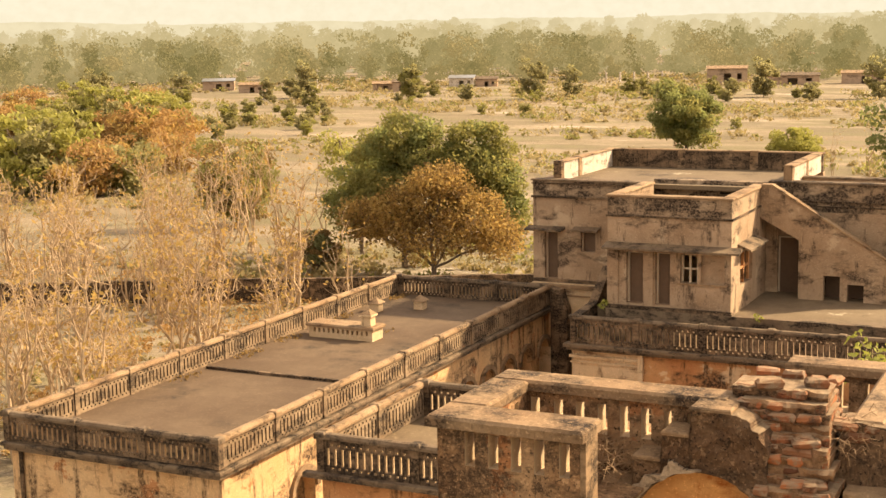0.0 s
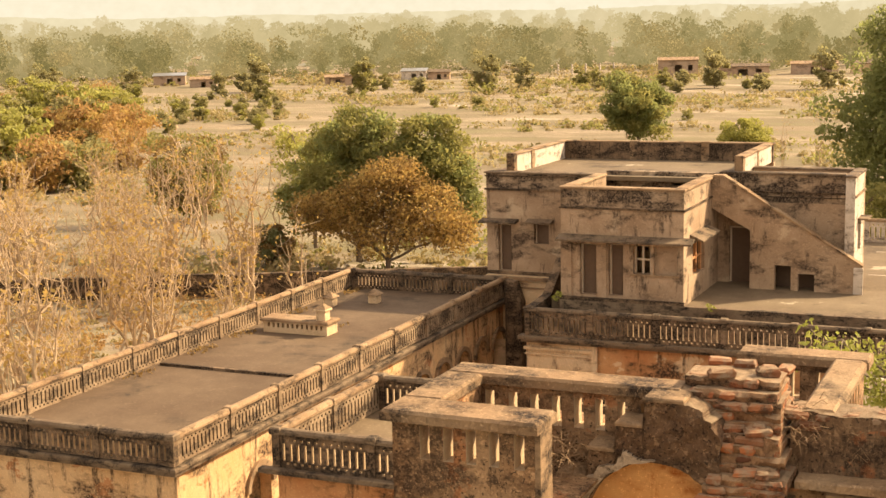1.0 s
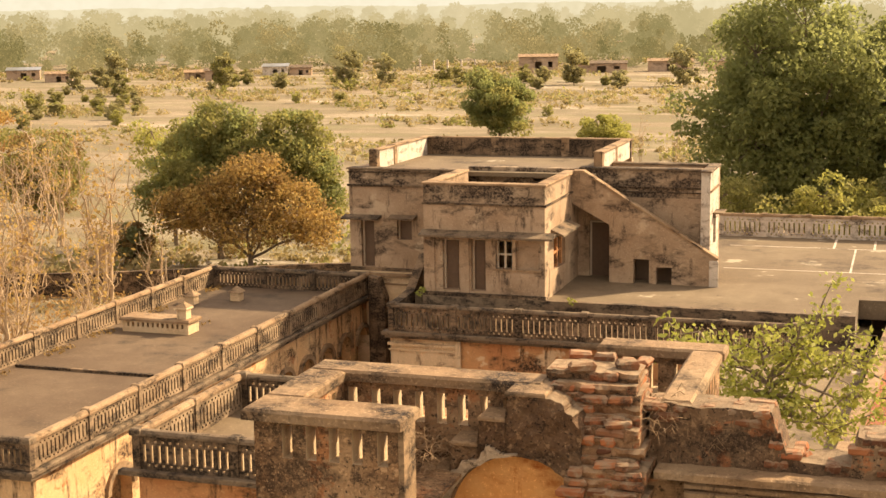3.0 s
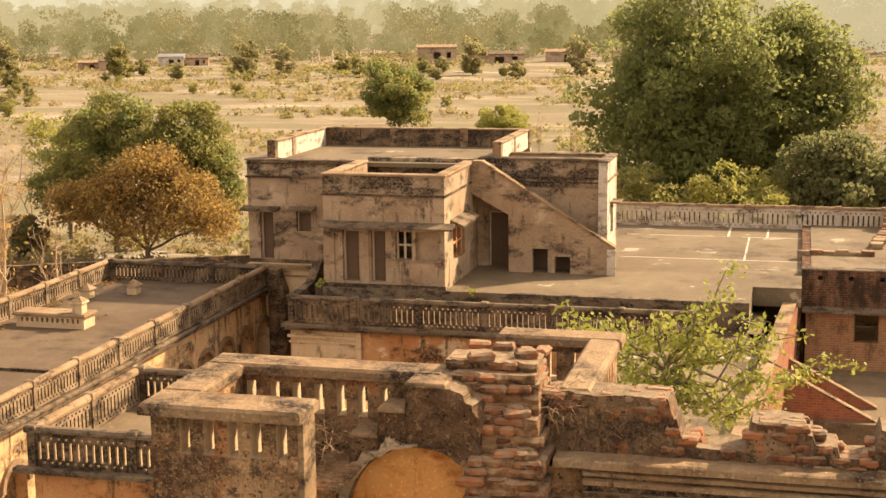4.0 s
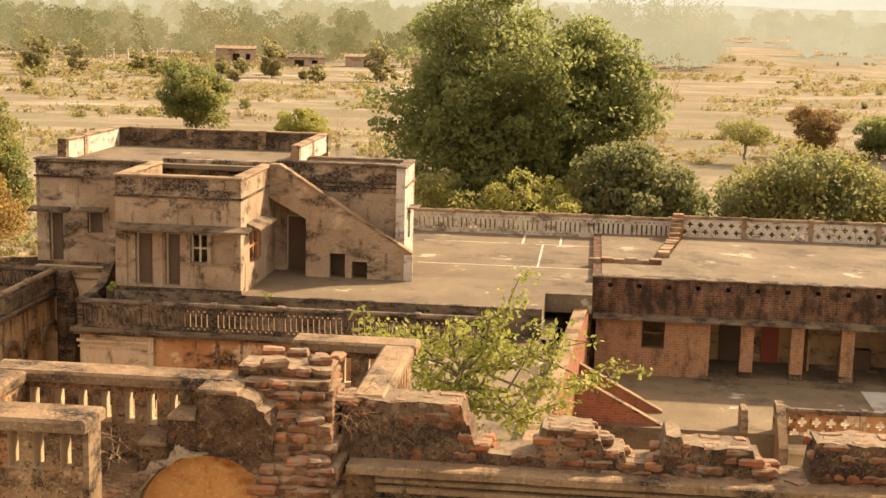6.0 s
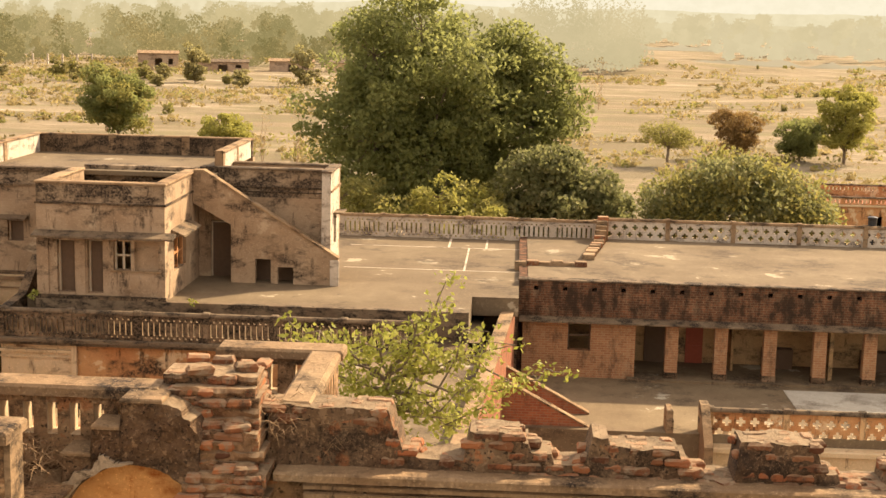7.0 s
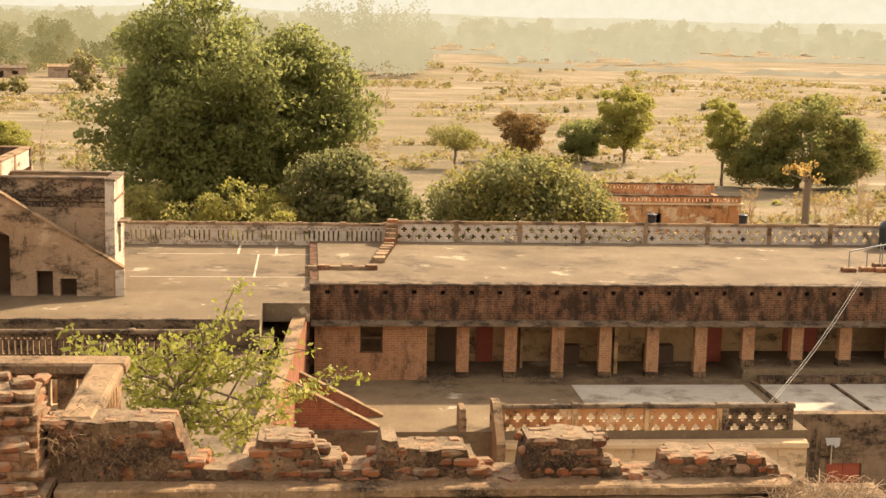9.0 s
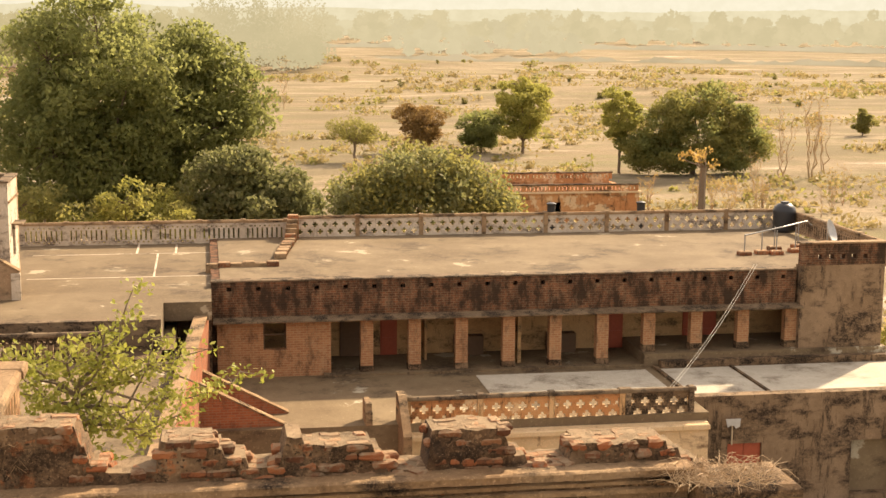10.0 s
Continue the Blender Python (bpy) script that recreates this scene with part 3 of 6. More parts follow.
def roof_lantern():
    """Low slotted box under a sagging slab, a pinnacle at its end."""
    t = thing("roof_ventilator", (-25.6, 44.5, WR), "low masonry roof ventilator with small turret", "ventilator")
    x0, x1, y0, y1 = -27.0, -24.32, 44.2, 45.0
    holes = [(x0 + 0.2 + 0.2 * i, x0 + 0.29 + 0.2 * i, WR + 0.2, WR + 0.36) for i in range(12)]
    under(t, "base", holed(Shape(), (x0, x1), (WR, WR + 0.42), holes, y0, y1), M["cream"])
    under(t, "slab", Shape().slab(x0 - 0.09, y0 - 0.09, WR + 0.422, x1 + 0.09, y1 + 0.09, WR + 0.54, 0.05), M["coping"])
    a, b = -24.62, 44.48
    under(t, "turret", Shape().box(a - 0.19, b - 0.19, WR + 0.541, a + 0.19, b + 0.19, WR + 0.9).slab(a - 0.26, b - 0.26, WR + 0.901, a + 0.26, b + 0.26, WR + 0.97, 0.02), M["cream"])
    v = [(a - 0.25, b - 0.25, WR + 0.972), (a + 0.25, b - 0.25, WR + 0.972), (a + 0.25, b + 0.25, WR + 0.972), (a - 0.25, b + 0.25, WR + 0.972), (a, b, WR + 1.19)]
    under(t, "turret_cap", Shape().add(v, [(0, 1, 4), (1, 2, 4), (2, 3, 4), (3, 0, 4), (3, 2, 1, 0)]), M["coping"])


roof_lantern()


def small_vent(x, y, label):
    t = thing("roof_vent", (x, y, WR), label, "vent", "roof vents")
    under(t, "shaft", Shape().box(x - 0.2, y - 0.2, WR, x + 0.2, y + 0.2, WR + 0.35), M["cream"])
    v = [(x - 0.29, y - 0.29, WR + 0.352), (x + 0.29, y - 0.29, WR + 0.352), (x + 0.29, y + 0.29, WR + 0.352), (x - 0.29, y + 0.29, WR + 0.352), (x, y, WR + 0.6)]
    under(t, "cap", Shape().add(v, [(0, 1, 4), (1, 2, 4), (2, 3, 4), (3, 0, 4), (3, 2, 1, 0)]), M["coping"])


small_vent(-25.45, 50.36, "small pyramid-capped vent on the roof")
small_vent(-26.9, 49.27, "small pyramid-capped vent beside the balustrade")


# ---------------- middle block: low roof in front of the terrace ----------------
T = 8.1
mid = thing("palace_block", (-9.5, 52, 0), "ochre palace block carrying a broad roof terrace", "building")
under(mid, "wall", Shape().box(-17.85, 47.62, 0, -15.2, 48.1, 6.8), M["cream"], "pale cream wall end with pilaster")
under(mid, "wall", Shape().box(-15.19, 47.68, 0, -1.0, 48.1, 6.8), M["redochre"], "peeling red-ochre wall")
under(mid, "pilaster", Shape().box(-15.32, 47.5, 0, -15.14, 47.62, 6.8), M["cream"])
under(mid, "wall", Shape().box(-17.85, 48.11, 0, -17.4, 58, 6.8), M["ochre"])
under(mid, "cornice", Shape().slab(-18.1, 47.28, 6.92, -3.2, 47.7, 7.06, 0.03).box(-18.0, 47.4, 6.8, -3.2, 47.7, 6.919), M["darkcoping"])
under(mid, "cornice", Shape().box(-17.95, 47.52, 6.5, -15.33, 47.62, 6.6).box(-17.92, 47.56, 6.3, -15.33, 47.62, 6.36), M["cream"])
under(mid, "low_roof", Shape().box(-17.85, 47.71, 6.86, -0.9, 49.0, 7.05), M["roof"])
under(mid, "terrace_edge", Shape().box(-17.0, 48.86, 7.051, -1.5, 49.1, T + 0.06), M["darkcoping"], "stained low terrace kerb")
for q in ((-17.4, 49.11, 7.0, -1.5, 66.3, T), (-21.7, 53.61, 7.0, -17.401, 66.3, T), (-1.499, 52.1, 7.4, 0.249, 66.3, T)):
    under(mid, "terrace_slab", Shape().box(*q), M["terrace"], "sunlit pale cement terrace with white joints")
for q in ((-21.7, 53.61, 0, -21.3, 66.3, 6.99), (-21.29, 65.9, 0, 0.24, 66.3, 6.99), (-1.5, 53.6, 5, 0.24, 53.8, 7.39)):
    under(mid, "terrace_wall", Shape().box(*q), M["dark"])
under(mid, "terrace_wall", Shape().box(-21.72, 53.2, 0, -17.9, 53.6, T - 0.01), M["cream"], "cream wall end beside the wing roof")
under(mid, "cornice", Shape().slab(-21.74, 53.02, T - 0.16, -17.9, 53.199, T - 0.02, 0.02).box(-21.74, 53.13, T - 0.5, -17.9, 53.199, T - 0.44), M["coping"])
for x0, y0, x1, y1 in ((-7.0, 57.45, 0.3, 57.53), (-7.4, 63.2, 3.0, 63.27), (-2.06, 57.53, -1.98, 63.2), (-1.3, 63.27, -1.2, 66.0), (-3.0, 63.27, -2.9, 66.0), (1.9, 63.27, 2.0, 66.0)):
    under(mid, "joint_line", Shape().box(x0, y0, T + 0.001, x1, y1, T + 0.006), M["white"], "pale mortar repair line")
parapet("roof_balustrade", "black-stained pierced balustrade in front of the terrace", (-17.75, 47.5, 7.06), "x", 14.4, 6, 1.04, mat="dark", coping="darkcoping", pitch=0.2)
part_wall = thing("ramp_wall", (-17.7, 49.5, 7.06), "stained sloping masonry side wall", "wall")
under(part_wall, "wall", Shape().prism([(47.7, 7.06), (51.3, 7.06), (51.3, 9.3), (49.6, 8.15), (47.7, 8.02)], -17.95, -17.6, "x"), M["dark"])
parapet("roof_balustrade", "pierced whitewashed balustrade along the terrace edge", (-8.2, 65.95, T), "x", 12.0, 6, 1.08, mat="white", coping="coping", post_mat="white", pitch=0.24, cw=0.2)

# ---------------- house on the terrace ----------------
house = thing("rooftop_house", (-14, 56, T), "weathered grey plastered house on the roof terrace", "building")


def opening_fill(parent, x0, x1, z0, z1, y, mat="wood", leaf=True, name="door"):
    s = Shape().box(x0, y, z0, x1, y + 0.05, z1)
    ob = under(parent, name, s, M[mat])
    fr = Shape().box(x0 - 0.004, y - 0.08, z0, x0 + 0.06, y - 0.001, z1).box(x1 - 0.06, y - 0.08, z0, x1 + 0.004, y - 0.001, z1).box(x0 + 0.061, y - 0.08, z1 - 0.06, x1 - 0.061, y - 0.001, z1)
    under(ob, "frame", fr, M["frame"])
    if leaf:
        p = Shape()
        for k in range(3):
            a = z0 + 0.1 + k * (z1 - z0 - 0.1) / 3
            p.box(x0 + 0.12, y - 0.015, a, x1 - 0.12, y - 0.001, a + (z1 - z0) / 3 - 0.14)
        under(ob, "door_panel", p, M[mat])
    return ob


def chajja(parent, x0, x1, y, z, out=0.5, mat="darkcoping"):
    s = Shape().prism([(y - out, z - 0.04), (y - out, z + 0.02), (y, z + 0.12), (y, z)], x0, x1, "x")
    return under(parent, "sun_shade", s, M[mat], "stained concrete sun shade")


# main body
HF = 53.5
door_w = (-21.25, -20.68, T + 0.15, 10.2)
win_w = (-19.68, -19.05, 9.42, 10.25)
under(house, "wall", holed(Shape(), (-21.75, -16.9), (T, 11.58), [door_w, win_w], HF, HF + 0.4), M["grey"], "stained grey plaster front wall")
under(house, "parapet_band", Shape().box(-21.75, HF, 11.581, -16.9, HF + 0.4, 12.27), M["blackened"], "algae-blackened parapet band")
under(house, "wall", Shape().box(-21.75, HF + 0.41, T, -21.35, 61, 12.27), M["grey"])
under(house, "wall", holed(Shape(), (-16.89, -7.46), (T, 11.3), [(-11.9, -10.9, T, 10.35)], HF + 0.9, HF + 1.3), M["grey"])
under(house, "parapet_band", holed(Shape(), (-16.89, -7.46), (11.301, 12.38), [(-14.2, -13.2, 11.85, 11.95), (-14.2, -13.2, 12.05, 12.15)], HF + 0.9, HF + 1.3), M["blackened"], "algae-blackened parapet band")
under(house, "wall", holed(Shape(), (HF + 0.35, 56.3), (T, 12.38), [(HF + 1.3, HF + 2.1, 9.45, 10.65)], -7.45, -7.1, "x"), M["white"], "sunlit whitewashed end wall")
for q in ((-21.3, 60.6, T, -11.4, 61.0, 12.2), (-11.75, 56.66, T, -11.4, 60.59, 12.0), (-11.4, 56.31, T, -7.1, 56.65, 12.38)):
    under(house, "wall", Shape().box(*q), M["grey"])
under(house, "interior_back", Shape().box(-21.2, 55.6, T, -7.3, 55.7, 12.0), M["inside"])
under(house, "roof_slab", Shape().box(-21.3, HF + 0.42, 12.05, -11.6, 60.6, 12.22).box(-16.9, HF + 1.31, 11.8, -7.46, 56.3, 11.95), M["terrace"])
under(house, "band", Shape().box(-21.82, HF - 0.06, 11.58, -17.02, HF - 0.001, 11.66).box(-21.8, HF - 0.04, 12.14, -17.02, HF - 0.001, 12.2), M["dark"])
under(house, "coping", Shape().slab(-21.82, HF - 0.08, 12.275, -17.02, HF + 0.46, 12.35, 0.03), M["darkcoping"])
for q in ((-12.3, HF + 0.82, 12.385, -7.5, HF + 1.36, 12.46), (-7.495, HF + 0.28, 12.385, -7.05, 56.7, 12.46), (-11.4, 56.26, 12.385, -7.5, 56.7, 12.46)):
    under(house, "coping", Shape().slab(*q, 0.03), M["darkcoping"])
opening_fill(house, *door_w, HF + 0.28, "wood")
chajja(house, -21.95, -20.35, HF, 10.3, 0.5)
opening_fill(house, *win_w, HF + 0.25, "wood", False, "window")
chajja(house, -19.95, -18.85, HF, 10.33, 0.4)
opening_fill(house, -11.9, -10.9, T, 10.3, HF + 1.15, "wood")
under(house, "plinth", Shape().box(-21.8, HF - 0.05, T, -17.02, HF - 0.001, T + 0.14), M["dark"])
under(house, "sun_shade", Shape().box(-7.099, HF + 1.1, 10.7, -6.7, HF + 2.2, 10.76), M["darkcoping"])
under(house, "band", Shape().box(-12.25, HF + 0.84, 11.66, -7.46, HF + 0.899, 11.74).box(-12.25, HF + 0.86, 11.5, -7.46, HF + 0.899, 11.54), M["dark"])
under(house, "band", Shape().box(-7.099, HF + 0.35, 11.62, -7.05, 56.6, 11.7), M["coping"])
# raised parapet on three sides of the upper roof
under(house, "upper_parapet", Shape().box(-20.95, 54.0, 12.221, -20.7, 60.4, 12.98), M["white"], "flaking whitewashed upper parapet")
under(house, "upper_parapet", Shape().box(-20.95, 60.41, 12.221, -11.4, 60.7, 12.98), M["dark"])
under(house, "upper_parapet", Shape().box(-11.75, 54.7, 12.221, -11.45, 60.4, 12.98), M["white"])
under(house, "upper_coping", Shape().slab(-21.0, 53.95, 12.985, -20.64, 60.4, 13.04, 0.02).slab(-21.0, 60.41, 12.985, -11.35, 60.78, 13.04, 0.02).slab(-11.8, 54.62, 12.985, -11.38, 60.4, 13.04, 0.02), M["coping"])
for x, y in ((-20.83, 56.2), (-20.83, 54.08), (-11.6, 54.75), (-11.6, 57.5), (-17.5, 60.55), (-14.3, 60.55)):
    under(house, "parapet_post", Shape().slab(x - 0.17, y - 0.17, 12.222, x + 0.17, y + 0.17, 13.06, 0.02), M["coping"])
# front block with its own parapet
BX0, BX1, BY = -16.98, -12.36, 49.02
d1, d2 = (-16.26, -15.62, T + 0.28, 10.28), (-15.16, -14.6, T + 0.28, 10.3)
w1, w2 = (-14.22, -13.58, 9.24, 10.27), (-13.46, -12.6, 9.18, 10.27)
under(house, "front_block", holed(Shape(), (BX0, BX1), (T - 0.05, 11.56), [d1, d2, w1, w2], BY, BY + 0.36), M["grey"], "stained front wall with peeling plaster")
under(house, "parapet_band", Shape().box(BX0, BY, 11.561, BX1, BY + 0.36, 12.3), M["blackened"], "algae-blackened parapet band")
under(house, "side_wall", holed(Shape(), (BY + 0.37, HF + 0.88), (T, 12.3), [(50.35, 52.2, 9.0, 10.2)], BX1 - 0.36, BX1, "x"), M["grey"])
under(house, "side_wall", Shape().box(BX0, BY + 0.37, T, BX0 + 0.36, HF - 0.01, 12.3), M["grey"])
under(house, "block_roof", Shape().box(BX0 + 0.37, BY + 0.37, 11.45, BX1 - 0.37, HF + 0.89, 11.6), M["terrace"])
under(house, "block_back", Shape().box(BX0 + 0.4, 51.6, T, BX1 - 0.4, 51.7, 11.4), M["inside"])
under(house, "band", Shape().box(BX0 - 0.05, BY - 0.05, 11.56, BX1 + 0.05, BY - 0.001, 11.63).box(BX1 + 0.001, BY - 0.05, 11.56, BX1 + 0.05, HF, 11.63), M["dark"])
under(house, "block_coping", Shape().slab(BX0 - 0.07, BY - 0.07, 12.301, BX1 + 0.07, BY + 0.42, 12.38, 0.03).slab(BX1 - 0.42, BY + 0.421, 12.301, BX1 + 0.07, HF + 0.4, 12.38, 0.03).slab(BX0 - 0.07, BY + 0.421, 12.301, BX0 + 0.42, HF - 0.02, 12.38, 0.03), M["coping"])
under(house, "sun_shade", Shape().prism([(BY - 0.55, 10.42), (BY - 0.55, 10.49), (BY - 0.001, 10.62), (BY - 0.001, 10.5)], BX0 - 0.05, BX1 + 0.4, "x"), M["darkcoping"], "stained concrete sun shade")
under(house, "sun_shade", Shape().prism([(BX1 + 0.001, 10.5), (BX1 + 0.001, 10.62), (BX1 + 0.5, 10.42), (BX1 + 0.5, 10.35)], 49.9, 52.6), M["darkcoping"])
opening_fill(house, *d1, BY + 0.31, "wood")
opening_fill(house, *d2, BY + 0.31, "wood")
for x0, x1, z0, z1 in (w1,):
    wob = under(house, "window", Shape().box(x0, BY + 0.2, z0, x0 + 0.07, BY + 0.27, z1).box(x1 - 0.07, BY + 0.2, z0, x1, BY + 0.27, z1).box(x0 + 0.28, BY + 0.2, z0, x0 + 0.36, BY + 0.27, z1).box(x0, BY + 0.195, z0 + 0.48, x1, BY + 0.26, z0 + 0.55), M["frame"], "pale wooden window frame without glass")
under(house, "window", Shape().box(w2[0], BY + 0.22, w2[2], w2[1], BY + 0.28, w2[3]), M["grey"], "boarded-up window panel")
for k in range(3):
    under(house, "window_bar", Shape().box(BX1 - 0.2, 50.5 + k * 0.75, 9.0, BX1 - 0.1, 50.62 + k * 0.75, 10.2), M["redochre"])
under(house, "window_bar", Shape().box(BX1 - 0.19, 50.35, 9.55, BX1 - 0.11, 52.2, 9.63), M["redochre"])
under(house, "window_sill", Shape().box(w1[0] - 0.1, BY - 0.06, w1[2] - 0.07, w2[1] + 0.1, BY - 0.001, w1[2] - 0.005), M["coping"])
under(house, "pilaster", Shape().box(BX0, BY - 0.06, T, BX0 + 0.42, BY - 0.001, 10.4).box(d1[1] + 0.06, BY - 0.06, T, d2[0] - 0.06, BY - 0.001, 10.4), M["grey"])
under(house, "plinth", Shape().box(BX0 - 0.1, BY - 0.14, 7.9, BX1 + 0.06, BY - 0.061, T + 0.2), M["dark"])
# outside stair: solid flank wall with a doorway under it
SW = 53.3
flank = Shape().prism([(-12.35, 12.36), (-11.95, 12.36), (-6.76, 9.16), (-6.76, T), (-8.45, T), (-8.45, 8.76), (-9.06, 8.76), (-9.06, T), (-9.32, T), (-9.32, 9.05), (-9.93, 9.05), (-9.93, T), (-10.87, T), (-10.87, 10.35), (-12.35, 11.15)], SW, SW + 0.28)
under(house, "stair_wall", flank, M["grey"], "sloping stair flank with two small niches")
under(house, "stair_coping", Shape().prism([(-12.3, 12.365), (-11.93, 12.365), (-6.7, 9.12), (-6.7, 9.19), (-11.9, 12.44), (-12.3, 12.44)], SW - 0.05, SW + 0.36), M["coping"])
under(house, "stair_post", Shape().slab(-7.02, SW - 0.06, T, -6.68, SW - 0.001, 9.1, 0.02), M["white"], "whitewashed stair newel")
under(house, "stair_niche_back", Shape().box(-10.0, SW + 0.85, T, -8.3, SW + 0.9, 9.1), M["wood"])
steps = Shape()
for k in range(18):
    steps.box(-7.3 - 0.26 * (k + 1), SW + 0.29, 9.1 + 0.175 * k, -7.3 - 0.26 * k, HF + 0.89, 9.175 + 0.175 * k)
under(house, "stair_steps", steps, M["terrace"])


# ---------------- brick range with the verandah ----------------
C, RF, RZ = 4.45, 54.8, 8.3
brk = thing("verandah_range", (14, 60, 0), "old brick range with verandah and flat roof", "building")
holes_x = [0.93 + 1.14 * i for i in range(21)]
under(brk, "parapet_band", holed(Shape(), (0.25, 24.3), (6.86, RZ), [(x - 0.09, x + 0.09, 7.93, 8.09) for x in holes_x], RF, RF + 0.35), M["bandbrick"], "sooty brick band with a row of small holes")
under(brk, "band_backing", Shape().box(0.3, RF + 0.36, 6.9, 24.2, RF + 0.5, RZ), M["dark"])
under(brk, "band_coping", Shape().slab(0.2, RF - 0.05, RZ + 0.001, 24.3, RF + 0.5, RZ + 0.06, 0.03), M["darkcoping"])
under(brk, "verandah_shade", Shape().prism([(RF - 0.45, 6.72), (RF - 0.45, 6.78), (RF, 6.9), (RF, 6.8)], 0.3, 24.5, "x"), M["darkcoping"], "thin stained concrete verandah shade")
wn_hole = (2.24, 3.14, 5.55, 6.72)
under(brk, "wall", holed(Shape(), (0.45, 4.66), (C, 6.85), [wn_hole], RF + 0.02, RF + 0.37), M["brick"], "pale brick wall with dark damp foot")
win = under(brk, "window", Shape().box(2.24, RF + 0.25, 5.55, 2.3, RF + 0.32, 6.72).box(3.08, RF + 0.25, 5.55, 3.14, RF + 0.32, 6.72).box(2.3, RF + 0.26, 6.08, 3.08, RF + 0.31, 6.14), M["wood"], "dark open window with a cross bar")
under(brk, "column", Shape().box(4.665, RF + 0.03, C, 4.9, RF + 0.36, 6.85), M["brick"])
cols = [6.33, 8.25, 10.16, 12.1, 14.04, 16.02, 18.0, 20.03, 22.06, 24.15]
for i, x in enumerate(cols):
    z0 = C if i < 6 else C + 0.5
    s = Shape().box(x - 0.25, RF - 0.02, z0 + 0.004, x + 0.25, RF + 0.36, 6.85)
    ob = under(brk, "column", s, M["brick"])
    under(ob, "column_base", Shape().box(x - 0.27, RF - 0.04, z0, x + 0.27, RF + 0.38, z0 + 0.34), M["dark"])
under(brk, "floor", Shape().box(4.6, RF - 0.35, C + 0.002, 17.7, 58, C + 0.1), M["court"])
under(brk, "floor", Shape().box(17.7, RF - 0.4, C - 0.1, 28.3, 58, C + 0.55), M["court"])
under(brk, "back_wall", holed(Shape(), (0.5, 28), (C, 6.9), [(5.5, 6.35, C, 6.5), (7.2, 7.9, C, 6.5), (16.9, 17.7, C, 6.5), (20.4, 21.9, C, 6.5)], 57.6, 57.9), M["inside"], "dim ochre verandah back wall")
for x0, x1, m in ((5.5, 6.35, "wood"), (7.2, 7.9, "redwood"), (6.45, 6.75, "redwood"), (16.9, 17.7, "redwood"), (20.4, 21.9, "redwood")):
    under(brk, "door", Shape().box(x0, 57.52, C + 0.1, x1, 57.59, 6.5).box(x0 + 0.08, 57.49, C + 0.3, x1 - 0.08, 57.519, 5.3).box(x0 + 0.08, 57.49, 5.45, x1 - 0.08, 57.519, 6.4), M[m], "closed panelled door in the verandah")
for x in (10.9, 14.9):
    under(brk, "bench", Shape().box(x - 0.6, 57.0, C + 0.1, x + 0.6, 57.5, C + 0.9), M["wood"])
for q in ((12.6, RF + 0.6, C, 12.75, 57.6, 6.89), (8.9, 56.4, C, 9.0, 57.6, 6.89)):
    under(brk, "partition", Shape().box(*q), M["inside"])
under(brk, "side_wall", Shape().box(0.25, RF + 0.36, 0, 0.6, 66, RZ - 0.01), M["bandbrick"])
under(brk, "verandah_ceiling", Shape().box(0.6, RF + 0.51, 6.9, 28.2, 65.5, 7.05), M["inside"])
under(brk, "roof_slab", Shape().box(0.6, RF + 0.51, 7.9, 28.0, 66.0, RZ + 0.02), M["terrace"], "sunlit pale cement roof with worn patches")
under(brk, "end_pier", Shape().box(24.4, RF - 0.25, C + 0.5, 28.1, RF + 0.3, 8.5), M["yard"], "plastered end wall of the range")
under(brk, "end_parapet", holed(Shape(), (24.4, 28.1), (8.5, 9.4), [(25.1 + 0.5 * i, 25.3 + 0.5 * i, 8.75, 8.95) for i in range(5)], RF - 0.25, RF + 0.1), M["bandbrick"])
under(brk, "end_coping", Shape().slab(24.33, RF - 0.32, 9.401, 28.17, RF + 0.18, 9.47, 0.02), M["coping"])
under(brk, "end_wall", Shape().box(27.7, RF + 0.31, 0, 28.1, 66, 8.3), M["grey"])
under(brk, "back_wall", Shape().box(0.6, 66.01, 0, 28.1, 66.3, 8.2), M["ochre"])
parapet("roof_balustrade", "grey pierced balustrade with flower-shaped openings", (4.1, 65.9, RZ), "x", 24.3, 8, 1.02, style="cross", mat="white", coping="coping", post_mat="coping", pitch=0.44, cw=0.22)
parapet("roof_balustrade", "grey pierced balustrade at the roof end", (28.55, 55.2, RZ), "y", 10.6, 4, 1.02, mat="grey", coping="coping", pitch=0.24, cw=0.26)
rim = thing("roof_kerb", (3, 60, RZ), "crumbling low brick rim between roof levels", "wall")
random.seed(5)
for k in range(26):
    u = k / 25
    x, y = (4.1 - 0.9 * min(1, u * 1.4), 65.6 - 7.4 * u) if k < 20 else (3.3 - 0.5 * (k - 19), 58.2)
    h = 0.16 + 0.9 * max(0, 1 - u * 5) + random.uniform(0, 0.1)
    under(rim, "brick", Shape().slab(x - 0.25, y - 0.18, T, x + 0.25, y + 0.2, RZ + h, 0.03), M["coping" if k % 4 else "loose"])

